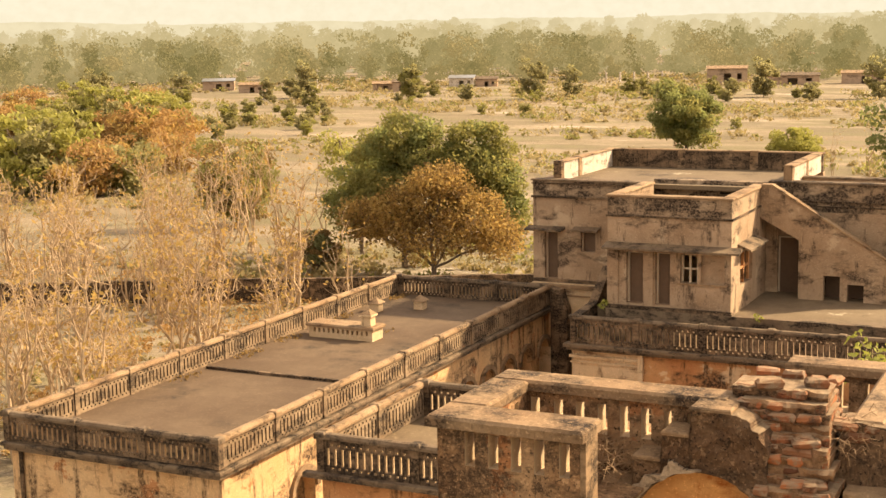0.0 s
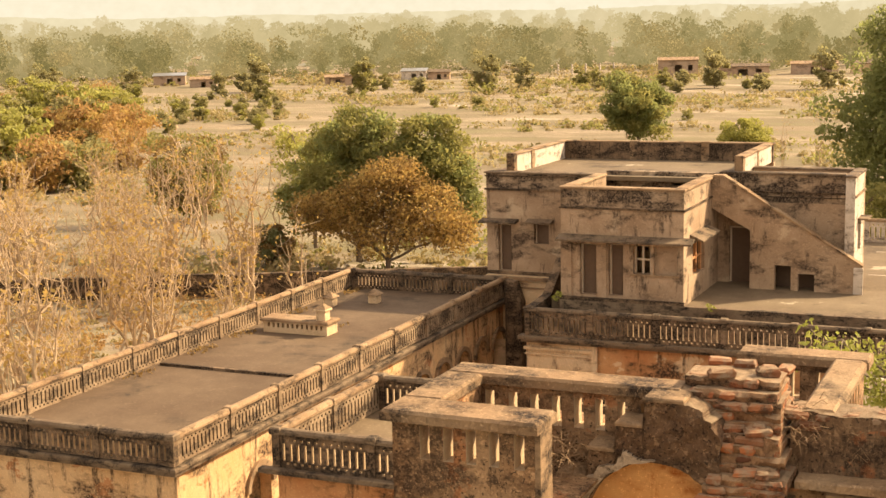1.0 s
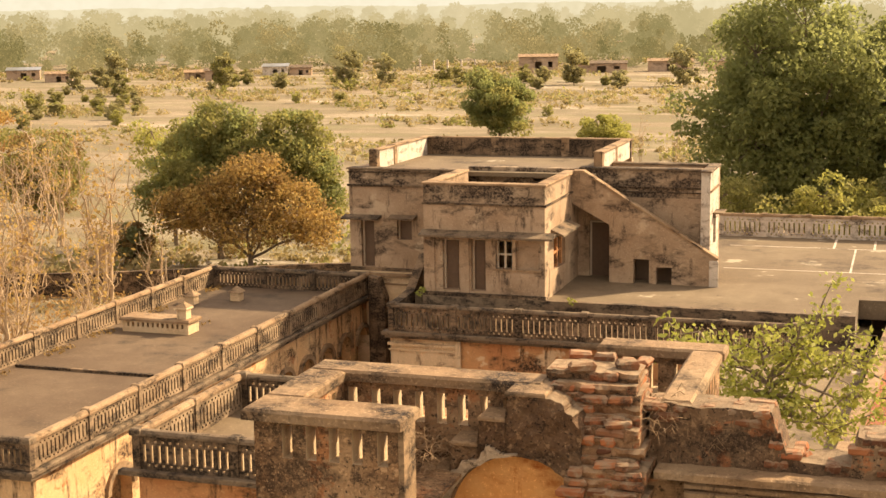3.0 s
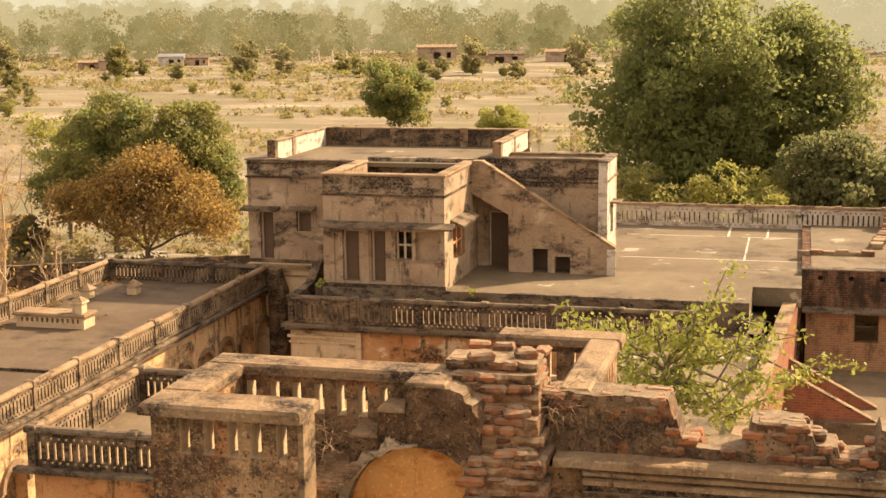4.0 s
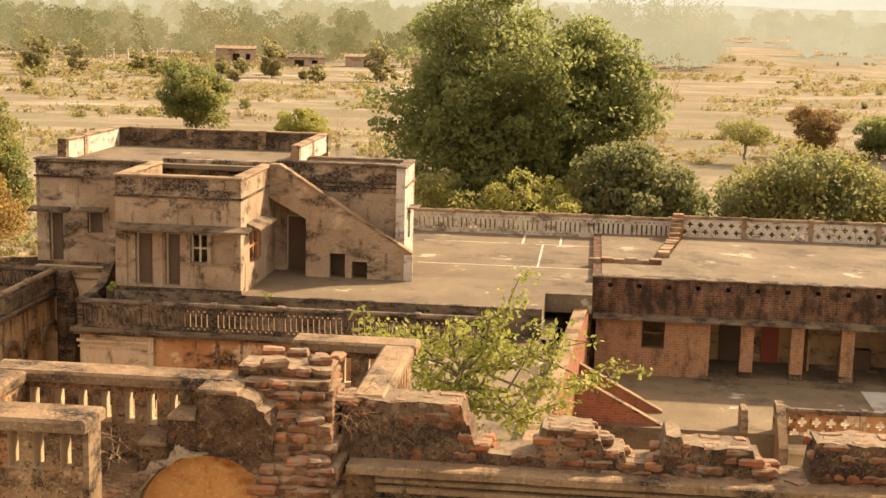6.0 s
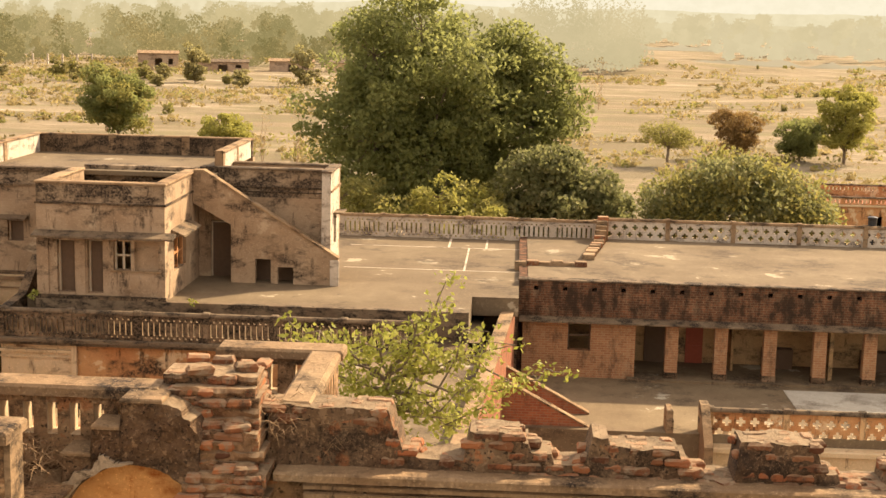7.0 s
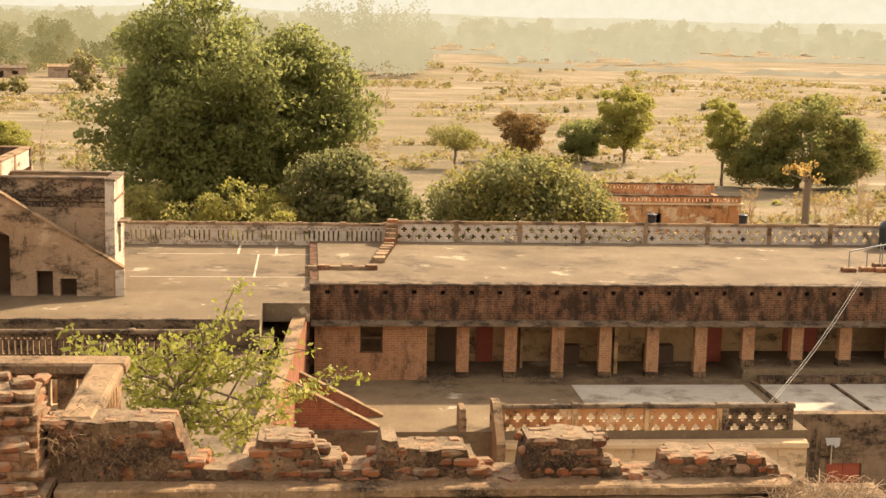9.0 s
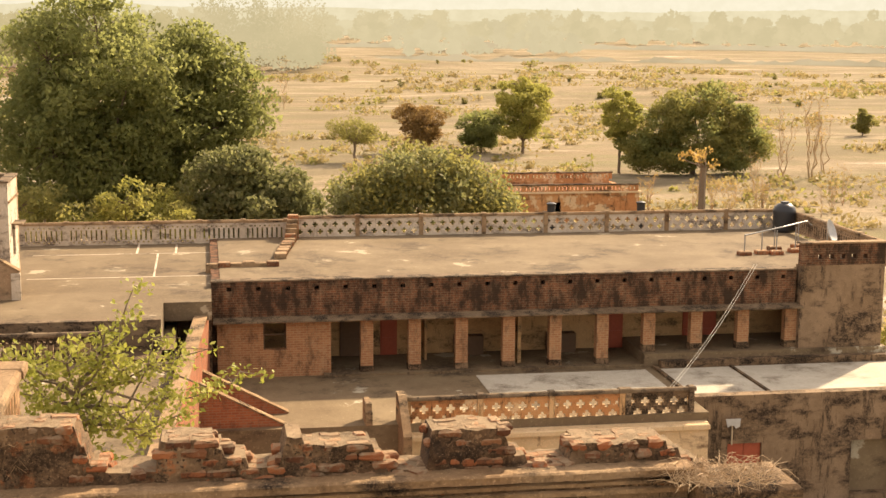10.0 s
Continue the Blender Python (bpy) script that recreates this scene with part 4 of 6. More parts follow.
# lower courtyard
court = tagged(part("courtyard", Shape().box(-0.6, 47.6, 0, 18.0, 54.9, C).box(18.01, 49.8, 0, 34, 54.39, C + 0.02), M["court"]), "worn grey cement courtyard terrace", "terrace", "", "structure")
for q in ((10.6, 49.9, 17.6, 53.9), (18.2, 49.9, 21.15, 53.9), (21.4, 49.9, 33.9, 53.95)):
    tagged(part("cement_patch", Shape().box(q[0], q[1], C + 0.004, q[2], q[3], C + 0.03), M["palecement"]), "pale new cement patch on the courtyard", "paving", "", "structure")
yard_wall = tagged(part("wall_yard", holed(Shape(), (17.9, 34), (0, C + 0.1), [(19.43, 20.8, 0.6, 2.66), (24.45, 26.6, 0.4, 2.6)], 49.3, 49.79), M["yard"]), "tall stained yard wall with two openings", "wall", "", "structure")
shut = thing("yard_shutter", (20.1, 49.5, 0.6), "red-brown wooden double shutter in the yard wall", "shutter")
under(shut, "leaf", Shape().box(19.45, 49.4, 0.6, 20.1, 49.46, 2.64), M["redwood"])
under(shut, "leaf", Shape().box(20.12, 49.4, 0.6, 20.78, 49.46, 2.64), M["redwood"])
# dark sheet added so that the opening reads as deep shade
tagged(part("wall_opening_back", Shape().box(24.3, 49.81, 0.3, 26.8, 49.85, 2.7), M["dark"]), "dark sheet painting the shade inside the yard wall opening", "wall", "", "structure")
tagged(part("ledge", Shape().box(18.3, 54.0, C + 0.021, 28.4, 54.38, C + 0.3).box(18.0, 49.82, C + 0.021, 18.15, 54.3, C + 0.1).box(21.2, 49.82, C + 0.021, 21.33, 54.0, C + 0.08), M["dark"]), "dark kerbs on the courtyard floor", "kerb", "", "structure")
parapet("court_balustrade", "ochre courtyard balustrade with cross-shaped openings", (6.95, 47.75, C - 0.25), "x", 7.8, 3, 1.2, style="cross", mat="redochre", coping="darkcoping", post_mat="ochre", pitch=0.52, cw=0.28)
parapet("court_balustrade", "blackened end bay of the courtyard balustrade", (14.97, 47.75, C - 0.25), "x", 2.38, 1, 1.2, style="cross", mat="dark", coping="darkcoping", post_mat="blackened", pitch=0.52, cw=0.28)
tagged(part("wall_court", Shape().box(6.8, 47.3, 0, 17.9, 47.59, C - 0.3).slab(6.7, 47.1, C - 0.5, 17.9, 47.58, C - 0.32, 0.03), M["cream"]), "pale wall below the courtyard balustrade", "wall", "", "structure")
for y, dz in ((47.9, 0.0), (49.5, 0.1)):
    st = thing("stair_parapet", (1, y, C), "sloping red brick stair parapet with pale edge", "wall", "stair parapets")
    under(st, "wall", Shape().prism([(-0.5, 3.0), (2.9, 3.0), (2.9, 4.35 + dz), (-0.5, 6.15 + dz)], y, y + 0.3), M["redbrick"])
    under(st, "coping", Shape().prism([(-0.5, 6.155 + dz), (2.9, 4.355 + dz), (2.9, 4.42 + dz), (-0.5, 6.22 + dz)], y - 0.03, y + 0.33), M["coping"])
pair = thing("gate_pier", (5.6, 47.9, C), "broken whitewashed gate pier", "pier", "gate piers")
under(pair, "shaft", Shape().slab(5.45, 47.6, C, 5.68, 48.5, 5.25, 0.03).slab(5.47, 47.55, C, 5.7, 48.0, 4.95, 0.02), M["coping"])
pair = thing("gate_pier", (6.75, 47.9, C), "sloping masonry end of the courtyard balustrade", "pier", "gate piers")
under(pair, "shaft", Shape().prism([(46.2, 3.2), (48.2, 3.2), (48.2, 5.5), (47.6, 5.5), (46.2, 4.4)], 6.6, 6.9, "x"), M["coping"])

# side roof and the brick wall that climbs to the range
tagged(part("side_roof", Shape().box(-6.4, 33.0, 0, -1.06, 47.27, 7.05).box(-1.49, 48.11, 5.0, -1.06, 53.59, 7.05), M["court"]), "grey cement side roof below the terrace", "roof", "", "structure")
climb = thing("brick_wall", (-0.6, 45, 0), "long brick boundary wall with worn plastered top", "wall")


def skew(z0, z1, w):
    (xa, ya), (xb, yb) = (-1.25, 35.0), (0.0, 54.6)
    v = [(xa - w, ya, z0), (xa + w, ya, z0), (xb + w, yb, z0), (xb - w, yb, z0), (xa - w, ya, z1), (xa + w, ya, z1), (xb + w, yb, z1), (xb - w, yb, z1)]
    return Shape().add(v, [(3, 2, 1, 0), (4, 5, 6, 7), (0, 1, 5, 4), (1, 2, 6, 5), (2, 3, 7, 6), (3, 0, 4, 7)])


under(climb, "wall", skew(0, 7.5, 0.2), M["redbrick"])
under(climb, "coping", skew(7.501, 7.58, 0.24), M["coping"])

# roof things of the range
tank = thing("water_tank", (28.0, 64.9, RZ + 0.02), "black ribbed plastic water tank on the roof", "water tank")
s = Shape()
prof = [(0.5, 0), (0.52, 0.1), (0.5, 0.2), (0.52, 0.3), (0.5, 0.4), (0.52, 0.5), (0.5, 0.6), (0.52, 0.7), (0.48, 0.85), (0.3, 0.98), (0.2, 1.0)]
s.tube([(28.0, 64.9, RZ + 0.02 + 1.4 * z) for r, z in prof], [1.08 * r for r, z in prof], 20)
under(tank, "body", s, M["black"], "", True)
under(tank, "lid", Shape().tube([(28.0, 64.9, RZ + 1.42), (28.0, 64.9, RZ + 1.5)], [0.22, 0.2], 16), M["black"])
for x, y, h in ((16.6, 66.16, 9.75), (21.1, 66.16, 9.75)):
    vt = thing("chimney_pot", (x, y, 0), "dark round vent pot behind the balustrade", "vent", "vent pots")
    under(vt, "pot", Shape().tube([(x, y, 8.2), (x, y, h - 0.2), (x, y, h - 0.05), (x, y, h)], [0.2, 0.2, 0.24, 0.1], 14), M["black"])
rack = thing("pipe_frame", (25.2, 58.6, RZ), "bent steel pipe frame weighed down with bricks", "frame")
rail = [(23.4, 58.4, 9.2), (25.3, 58.7, 9.5), (27.0, 60.0, 9.55), (27.4, 60.4, 9.3)]
under(rack, "rail", Shape().tube(rail, [0.035] * 4, 8), M["steel"])
for x, y, h in ((23.42, 58.4, 9.2), (24.3, 58.6, 9.3), (24.9, 58.4, 9.4), (25.3, 59.6, 9.4), (26.0, 58.9, 9.45), (26.6, 60.0, 9.5)):
    under(rack, "leg", Shape().tube([(x, y, RZ), (x, y, h)], [0.028, 0.028], 6), M["steel"])
    under(rack, "weight", Shape().slab(x - 0.28, y - 0.2, RZ + 0.021, x + 0.28, y + 0.2, RZ + 0.2, 0.04), M["loose"])


def dish(x, y, z, r, tilt, turn, label):
    d = thing("satellite_dish", (x, y, z), label, "satellite dish", "satellite dishes")
    rot = Euler((radians(tilt), 0, radians(turn))).to_matrix()
    s = Shape()
    for j in range(5):
        q = r * j / 4
        for k in range(18):
            a = 2 * math.pi * k / 18
            s.v.append(tuple(rot @ Vector((q * math.cos(a), q * math.sin(a), 0.35 * q * q / r)) + Vector((x, y, z))))
    for j in range(4):
        for k in range(18):
            s.f.append((j * 18 + k, j * 18 + (k + 1) % 18, j * 18 + 18 + (k + 1) % 18, j * 18 + 18 + k))
    under(d, "bowl", s, M["dish"], "", True)
    return d


d = dish(27.2, 58.2, 9.3, 0.55, 70, 50, "round grey satellite dish on the roof")
under(d, "mast", Shape().tube([(27.2, 58.25, RZ), (27.2, 58.25, 9.3)], [0.04, 0.04], 8), M["steel"])
sign = thing("metal_hatchet_plate", (19.5, 49.0, 2.7), "pale metal plate on a thin post by the wall", "plate")
under(sign, "plate", Shape().prism([(19.22, 3.72), (19.8, 3.72), (19.78, 3.42), (19.62, 3.34), (19.55, 3.46), (19.42, 3.46), (19.3, 3.4)], 49.0, 49.04), M["dish"])
under(sign, "post", Shape().tube([(19.5, 49.06, 2.7), (19.5, 49.06, 3.45)], [0.03, 0.03], 8), M["frame"])
cb = thing("cable", (21, 53, 5), "pair of pale slack cables down from the roof", "cable")
for o in (0.0, 0.12):
    under(cb, "strand", Shape().tube([(22.35 + o + -5.74 * u, 54.6 - 6.3 * u, 8.59 + -3.49 * u - 0.3 * math.sin(math.pi * u)) for u in [i / 10 for i in range(11)]], [0.009] * 11, 5), M["cable"])

# ---------------- small roof by the wing ----------------
low = thing("low_annexe", (-14.5, 30.8, 0), "small stained annexe with flat roof", "building")
under(low, "body", Shape().box(-16.95, 28.15, 0, -9.0, 33.6, 7.9), M["redochre"])
under(low, "roof_slab", Shape().box(-17.1, 28.0, 7.901, -8.9, 33.75, 8.05), M["court"])
under(low, "cornice", Shape().slab(-17.3, 27.8, 7.95, -8.9, 27.999, 8.08, 0.02), M["darkcoping"])
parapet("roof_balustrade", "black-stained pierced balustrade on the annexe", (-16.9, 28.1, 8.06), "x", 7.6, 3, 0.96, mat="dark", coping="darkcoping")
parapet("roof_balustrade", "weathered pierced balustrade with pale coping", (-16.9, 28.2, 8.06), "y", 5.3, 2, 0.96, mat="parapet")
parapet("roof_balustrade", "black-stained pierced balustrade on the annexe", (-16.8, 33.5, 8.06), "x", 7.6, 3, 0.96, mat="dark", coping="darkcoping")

# ---------------- ruined roof close to the camera ----------------
F = 15.3
ruin = thing("ruined_roof_block", (-1, 13, 0), "ruined upper palace block with weathered plaster walls", "building")
under(ruin, "body", Shape().box(-5.1, 10.4, 0, -3.85, 13.4, 14.5), M["fgdark"])
under(ruin, "body", Shape().box(-3.849, 11.75, 0, -2.201, 13.4, 14.5), M["fgdark"])


def slotted(parent, across, axis, y0, y1, slots, z0, zs0, zs1, z1, label=""):
    holes = [(c - 0.045, c + 0.045, zs0, zs1) for c in slots]
    # slot sides get the pale colour that imitates sun on them
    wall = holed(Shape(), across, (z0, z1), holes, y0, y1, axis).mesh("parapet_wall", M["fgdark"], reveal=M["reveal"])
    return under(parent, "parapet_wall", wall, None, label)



slotted(ruin, (-5.1, -3.82), "y", 10.36, 10.6, [-4.8, -4.585, -4.38, -4.175, -3.955], 13.6, 14.87, 15.16, F - 0.1, "black-spotted parapet with upright slots")
slotted(ruin, (10.67, 11.7), "x", -5.1, -4.83, [10.95, 11.2, 11.45], 13.6, 14.87, 15.14, F - 0.1)
slotted(ruin, (-5.1, -2.9), "y", 11.73, 11.95, [-4.76, -4.53, -4.32, -4.11, -3.9, -3.7, -3.49, -3.28], 13.6, 14.85, 15.13, F - 0.1)
# thin paler plate that paints sunlight on the parapet's end
under(ruin, "end_face", Shape().slab(-3.819, 10.36, 13.6, -3.77, 10.64, F - 0.1, 0.004), M["coping"], "wall end painted pale for the sun on it")
for x0, y0, x1, y1 in ((-5.17, 10.26, -3.76, 10.73), (-5.17, 10.732, -4.8, 11.66), (-5.17, 11.662, -2.95, 12.03)):
    under(ruin, "coping", Shape().slab(x0, y0, F - 0.098, x1, y1, F, 0.025), M["coping"], "rough lichened coping")
# stair with stepped flank over an arched niche
SY = 11.38
sx = [-4.26, -3.99, -3.71, -3.45, -3.2, -2.6]
sz = [14.3, 14.54, 14.81, 15.05, F - 0.01]
for i in range(1, 5):
    under(ruin, "stair_step", Shape().slab(sx[i] - 0.012, SY - 0.012, sz[i] - 0.035, sx[i + 1] - 0.013 if i < 4 else -2.85, 11.72 if i < 4 else 12.03, sz[i], 0.014), M["coping"], "worn stone stair tread")
ARCH_X, ARCH_Z, ARCH_A, ARCH_B = -3.1, 14.01, 0.66, 0.7


def arch_top(x):
    u = (x - ARCH_X) / ARCH_A
    return ARCH_Z + ARCH_B * math.sqrt(max(0.0, 1 - u * u)) if abs(u) < 1 else None


def crumbly(x, z, seed=0.0):
    return 0.03 * noise.noise((x * 5, seed, z * 5)) + 0.018 * noise.noise((x * 16, seed + 3, z * 16)) + 0.008 * noise.noise((x * 40, seed + 5, z * 40))


flank = Shape()
cols_n, rows_n = 76, 18
for k in range(cols_n + 1):
    x = -4.3 + 1.75 * k / cols_n
    m = min(x, -2.56)
    top = max([z for q, z in zip(sx[1:], sz[1:]) if m >= q] + [14.3]) - 0.036
    if x > -2.82:
        top -= 0.5 * max(0.0, x + 2.82) - 0.05 * noise.noise((x * 9, 1, 2))
    lo = arch_top(x) or 13.4
    for j in range(rows_n + 1):
        z = lo + (max(top, lo + 0.02) - lo) * j / rows_n
        edge = max(0.0, min(1.0, (x + 2.95) / 0.35))
        flank.v.append((x + edge * (0.09 * noise.noise((z * 5, 8, 1)) + 0.04 * noise.noise((z * 15, 8, 1))), SY + 0.01 + crumbly(x, z) - 0.05 * edge * (0.5 + noise.noise((x * 4, z * 4, 6))), z))
    for y in (11.74,):
        flank.v.append((x, y, max(top, lo + 0.02)))
        flank.v.append((x, y, lo))
w = rows_n + 3
for k in range(cols_n):
    for j in range(rows_n + 1):
        flank.f.append((k * w + j, (k + 1) * w + j, (k + 1) * w + j + 1, k * w + j + 1))
    flank.f.append((k * w, k * w + w - 1, (k + 1) * w + w - 1, (k + 1) * w))
flank.f += [tuple(range(w)), tuple(cols_n * w + j for j in range(w))[::-1]]
under(ruin, "stair_flank", flank.mesh("stair_flank", M["lichen"], False), None, "flaking dark stair flank above an arched niche")
niche = Shape()
xs = [ARCH_X - ARCH_A + 2 * ARCH_A * k / 40 for k in range(41)]
for a, b in zip(xs, xs[1:]):
    niche.box(a, SY + 0.14, 13.0, b, SY + 0.3, arch_top((a + b) / 2) + 0.03)
under(ruin, "niche", niche.mesh("niche", M["orange"], False, True), None, "orange limewashed niche")
ring = Shape()
for k in range(36):
    a0, a1 = math.pi * (0.5 + 0.5 * k / 36), math.pi * (0.5 + 0.5 * (k + 1) / 36)
    q0 = [0.012 + 0.02 * noise.noise((a * 6, 3, 3)) for a in (a0, a1)]
    q1 = [max(0.03, min(1.0, k / 8) * (0.1 + 0.07 * noise.noise((a * 5, 1, 7)) + 0.04 * noise.noise((a * 17, 1, 7)))) for a in (a0, a1)]
    v = [(ARCH_X + (ARCH_A + q) * math.cos(a), y, ARCH_Z + (ARCH_B + q) * math.sin(a)) for y in (SY - 0.035, SY + 0.06) for qq in (q0, q1) for a, q in zip((a0, a1), qq)]
    ring.add(v, [(0, 1, 3, 2), (6, 7, 5, 4), (2, 3, 7, 6), (0, 4, 5, 1)])
under(ruin, "arch_ring", ring.mesh("arch_ring", M["palering"], False, True), None, "pale ragged plaster rim of the arch")
# far box of the ruin
F2 = 15.17
slotted(ruin, (-2.85, -1.72), "y", 13.84, 14.06, [-2.6, -2.35, -2.1], 13.6, 14.7, 15.0, F2 - 0.1)
slotted(ruin, (12.2, 13.83), "x", -1.94, -1.72, [12.35 + 0.19 * i for i in range(8)], 13.6, 14.7, 15.02, F2 - 0.1)
under(ruin, "coping", Shape().slab(-2.92, 13.78, F2 - 0.098, -1.64, 14.14, F2, 0.025), M["coping"], "rough lichened coping")
under(ruin, "coping", Shape().slab(-1.98, 11.86, F2 - 0.09, -1.66, 13.778, F2 + 0.005, 0.04), M["coping"], "rough lichened coping")
# cornice ledge and plastered foot of the broken wall
LEDGE = 14.64


def weather_strip(x0, x1, y, depth, z0, z1, seed, chip=0.03, n=150):
    """A long moulding whose lip is chipped and worn along its run."""
    s = Shape()
    for k in range(n + 1):
        x = x0 + (x1 - x0) * k / n
        c = chip * max(0.0, noise.noise((x * 3.1, seed, 1)) + 0.6 * noise.noise((x * 11, seed, 4)))
        d = 0.35 * chip * noise.noise((x * 2.0, seed, 9))
        s.v += [(x, y + depth, z0), (x, y + c * 0.6 + d, z0), (x, y + c + d, z1 - 0.012 - c * 0.4), (x, y + 0.02 + c * 1.3 + d, z1 + d * 0.3), (x, y + depth, z1 + d * 0.3)]
    for k in range(n):
        s.f += [(5 * k + i, 5 * k + 5 + i, 5 * k + 6 + i, 5 * k + 1 + i) for i in range(4)]
    s.f += [(0, 1, 2, 3, 4), (5 * n + 4, 5 * n + 3, 5 * n + 2, 5 * n + 1, 5 * n)]
    return s


under(ruin, "cornice", weather_strip(-1.95, 4.3, 11.55, 0.4, LEDGE - 0.075, LEDGE, 2.0, 0.06), M["coping"], "worn dark cornice ledge")
for y, z0, z1, m, c in ((11.66, 14.535, 14.564, "dark", 0.02), (11.6, 14.49, 14.534, "coping", 0.03), (11.65, 14.455, 14.489, "lichen", 0.02), (11.62, 14.4, 14.454, "coping", 0.02), (11.68, 14.33, 14.399, "dark", 0.02), (11.66, 14.27, 14.329, "lichen", 0.02)):
    under(ruin, "cornice_moulding", weather_strip(-1.7, 4.28, y, 0.25, z0, z1, y * 7 + z0, c), M[m])
under(ruin, "cornice_wall", Shape().box(-1.7, 11.7, 13.4, 4.28, 11.9, 14.269), M["white"], "bluish whitewashed wall under the cornice")
under(ruin, "body", Shape().box(-1.6, 11.75, 0, 4.62, 12.24, 14.5), M["fgdark"])
under(ruin, "body", Shape().box(-2.2, 11.75, 0, -1.601, 14.1, 14.5), M["fgdark"])
for q in ((-4.82, 10.67, 14.501, -3.6, 11.7, 14.53), (-2.95, 12.04, 14.501, -1.88, 13.28, 14.53)):
    under(ruin, "floor", Shape().box(*q), M["fgdark"])

# broken brick wall on the ledge: height of its top along x
PROFILE = [(-2.05, 15.14), (-1.0, 15.14), (-0.88, 14.9), (-0.78, 14.78), (-0.36, 14.78), (-0.31, 15.02), (0.11, 15.0), (0.22, 14.88), (0.42, 14.79), (0.67, 14.79),
           (0.72, 14.97), (1.43, 14.94), (1.56, 14.8), (1.65, 14.67), (1.95, 14.67), (2.0, 15.0), (2.62, 14.98), (2.76, 14.72), (3.2, 14.68), (3.3, 14.85), (4.05, 14.84), (4.24, 14.72), (4.45, 14.57)]


def wall_top(x):
    for (a, za), (b, zb) in zip(PROFILE, PROFILE[1:]):
        if a <= x <= b:
            return za + (zb - za) * (x - a) / (b - a)
    return 14.57


core = Shape()
random.seed(11)
nx = 260
for k in range(nx + 1):
    x = -2.05 + 6.5 * k / nx
    t0 = 14.585 + 0.084 * (round((wall_top(x + 0.05 * noise.noise((x * 2, 3, 1))) - 14.585) / 0.084) - 0.18)
    t0 = max(t0, 14.6)
    for y, z in ((11.80, 14.56), (11.79, 14.56 + 0.5 * (t0 - 14.56)), (11.8, t0), (12.2, t0), (12.25, 14.5)):
        w = noise.noise((x * 4, y * 5, z * 6)) * 0.05 + noise.noise((x * 14, y * 9, z * 14)) * 0.022
        core.v.append((x, y + w, z + w * 0.3))
for k in range(nx):
    core.f += [(5 * k + i, 5 * k + 5 + i, 5 * k + 6 + i, 5 * k + 1 + i) for i in range(4)]
broken = thing("broken_brick_wall", (1.3, 12, 14.57), "broken old brick wall with plaster remains", "wall")
under(broken, "plaster_core", core, M["lichen"], "dark lichened plaster face")
BL, BW, BH = 0.225, 0.115, 0.078


def brick_mesh(seed, length=BL):
    """An old brick with rubbed-off edges and a chipped outline."""
    random.seed(seed)
    s = Shape()
    for z, inset in ((0, 0.018), (0.02, 0.0), (BH - 0.022, 0.0), (BH, 0.022)):
        a, b = length / 2 - inset, BW / 2 - inset
        for x, y in ((-a, -b), (0.1 * a, -b - 0.004), (a, -b), (a, b), (-0.1 * a, b), (-a, b)):
            s.v.append((x + random.uniform(-0.01, 0.01), y + random.uniform(-0.009, 0.009), z + random.uniform(-0.006, 0.006)))
    for r in range(3):
        s.f += [(6 * r + i, 6 * r + (i + 1) % 6, 6 * r + 6 + (i + 1) % 6, 6 * r + 6 + i) for i in range(6)]
    s.f += [(5, 4, 3, 2, 1, 0), (18, 19, 20, 21, 22, 23)]
    return s.mesh("brick", M["loose"])


BRICKS = [brick_mesh(100 + i, BL * (1.0 if i < 7 else 0.6)) for i in range(11)]


def lay(parent, x, y, z, turn=0.0, tip=0.0):
    ob = part("brick", random.choice(BRICKS), None, parent)
    ob.matrix_local = Matrix.Translation(Vector((x, y, z)) - parent.location) @ pose(0, 0, 0, tip, random.uniform(-3, 3), turn + random.uniform(-5, 5)) @ Matrix.Diagonal((random.uniform(0.85, 1.08), random.uniform(0.85, 1.1), random.uniform(0.85, 1.08), 1.0))
    return ob


random.seed(21)
for row in range(7):
    z = 14.585 + row * 0.084
    x = -2.0 + (0.12 if row % 2 else 0)
    while x < 4.4:
        top = wall_top(x)
        if top > z + 0.05:
            face = 11.838 + 0.003 * row + random.uniform(-0.025, 0.02)
            if (top - z < 0.2 and random.random() < 0.88) or (x > -1.0 and random.random() < (0.85 if 1.9 < x < 2.8 else 0.66)):
                lay(broken, x, face, z)
            if top - z < 0.13:
                lay(broken, x + random.uniform(-0.04, 0.04), face + 0.13, z - random.uniform(0, 0.01))
                lay(broken, x + random.uniform(-0.04, 0.04), face + 0.26, z - random.uniform(0, 0.01), 90 if random.random() < 0.3 else 0)
        x += BL + 0.006
for k in range(16):
    x = random.choice((-0.6, 0.5, 1.8, 3.0, 4.3)) + random.uniform(-0.25, 0.25)
    lay(broken, x, random.uniform(11.8, 12.15), max(wall_top(x) - 0.09, 14.575), random.uniform(0, 180), random.uniform(-12, 12))

# brick pier crumbling back course by course
pier = thing("brick_pier", (-2.3, 11.5, 14.2), "crumbling stepped brick pier with mortar remains", "pier")


def pier_row(row):
    y0 = 11.17 + 0.026 * row + (0.08 if row > 5 else 0) + (0.08 if row > 9 else 0) + (0.1 if row > 13 else 0) + 0.03 * noise.noise((row * 1.3, 7, 2))
    x0 = -2.66 + 0.05 * noise.noise((row * 0.7, 1, 1)) - (0.18 if row > 8 else 0) - (0.1 if row > 13 else 0)
    x1 = -1.97 - 0.011 * row + 0.07 * noise.noise((row * 0.9, 5, 1))
    return 14.2 + row * 0.08, x0, x1, y0


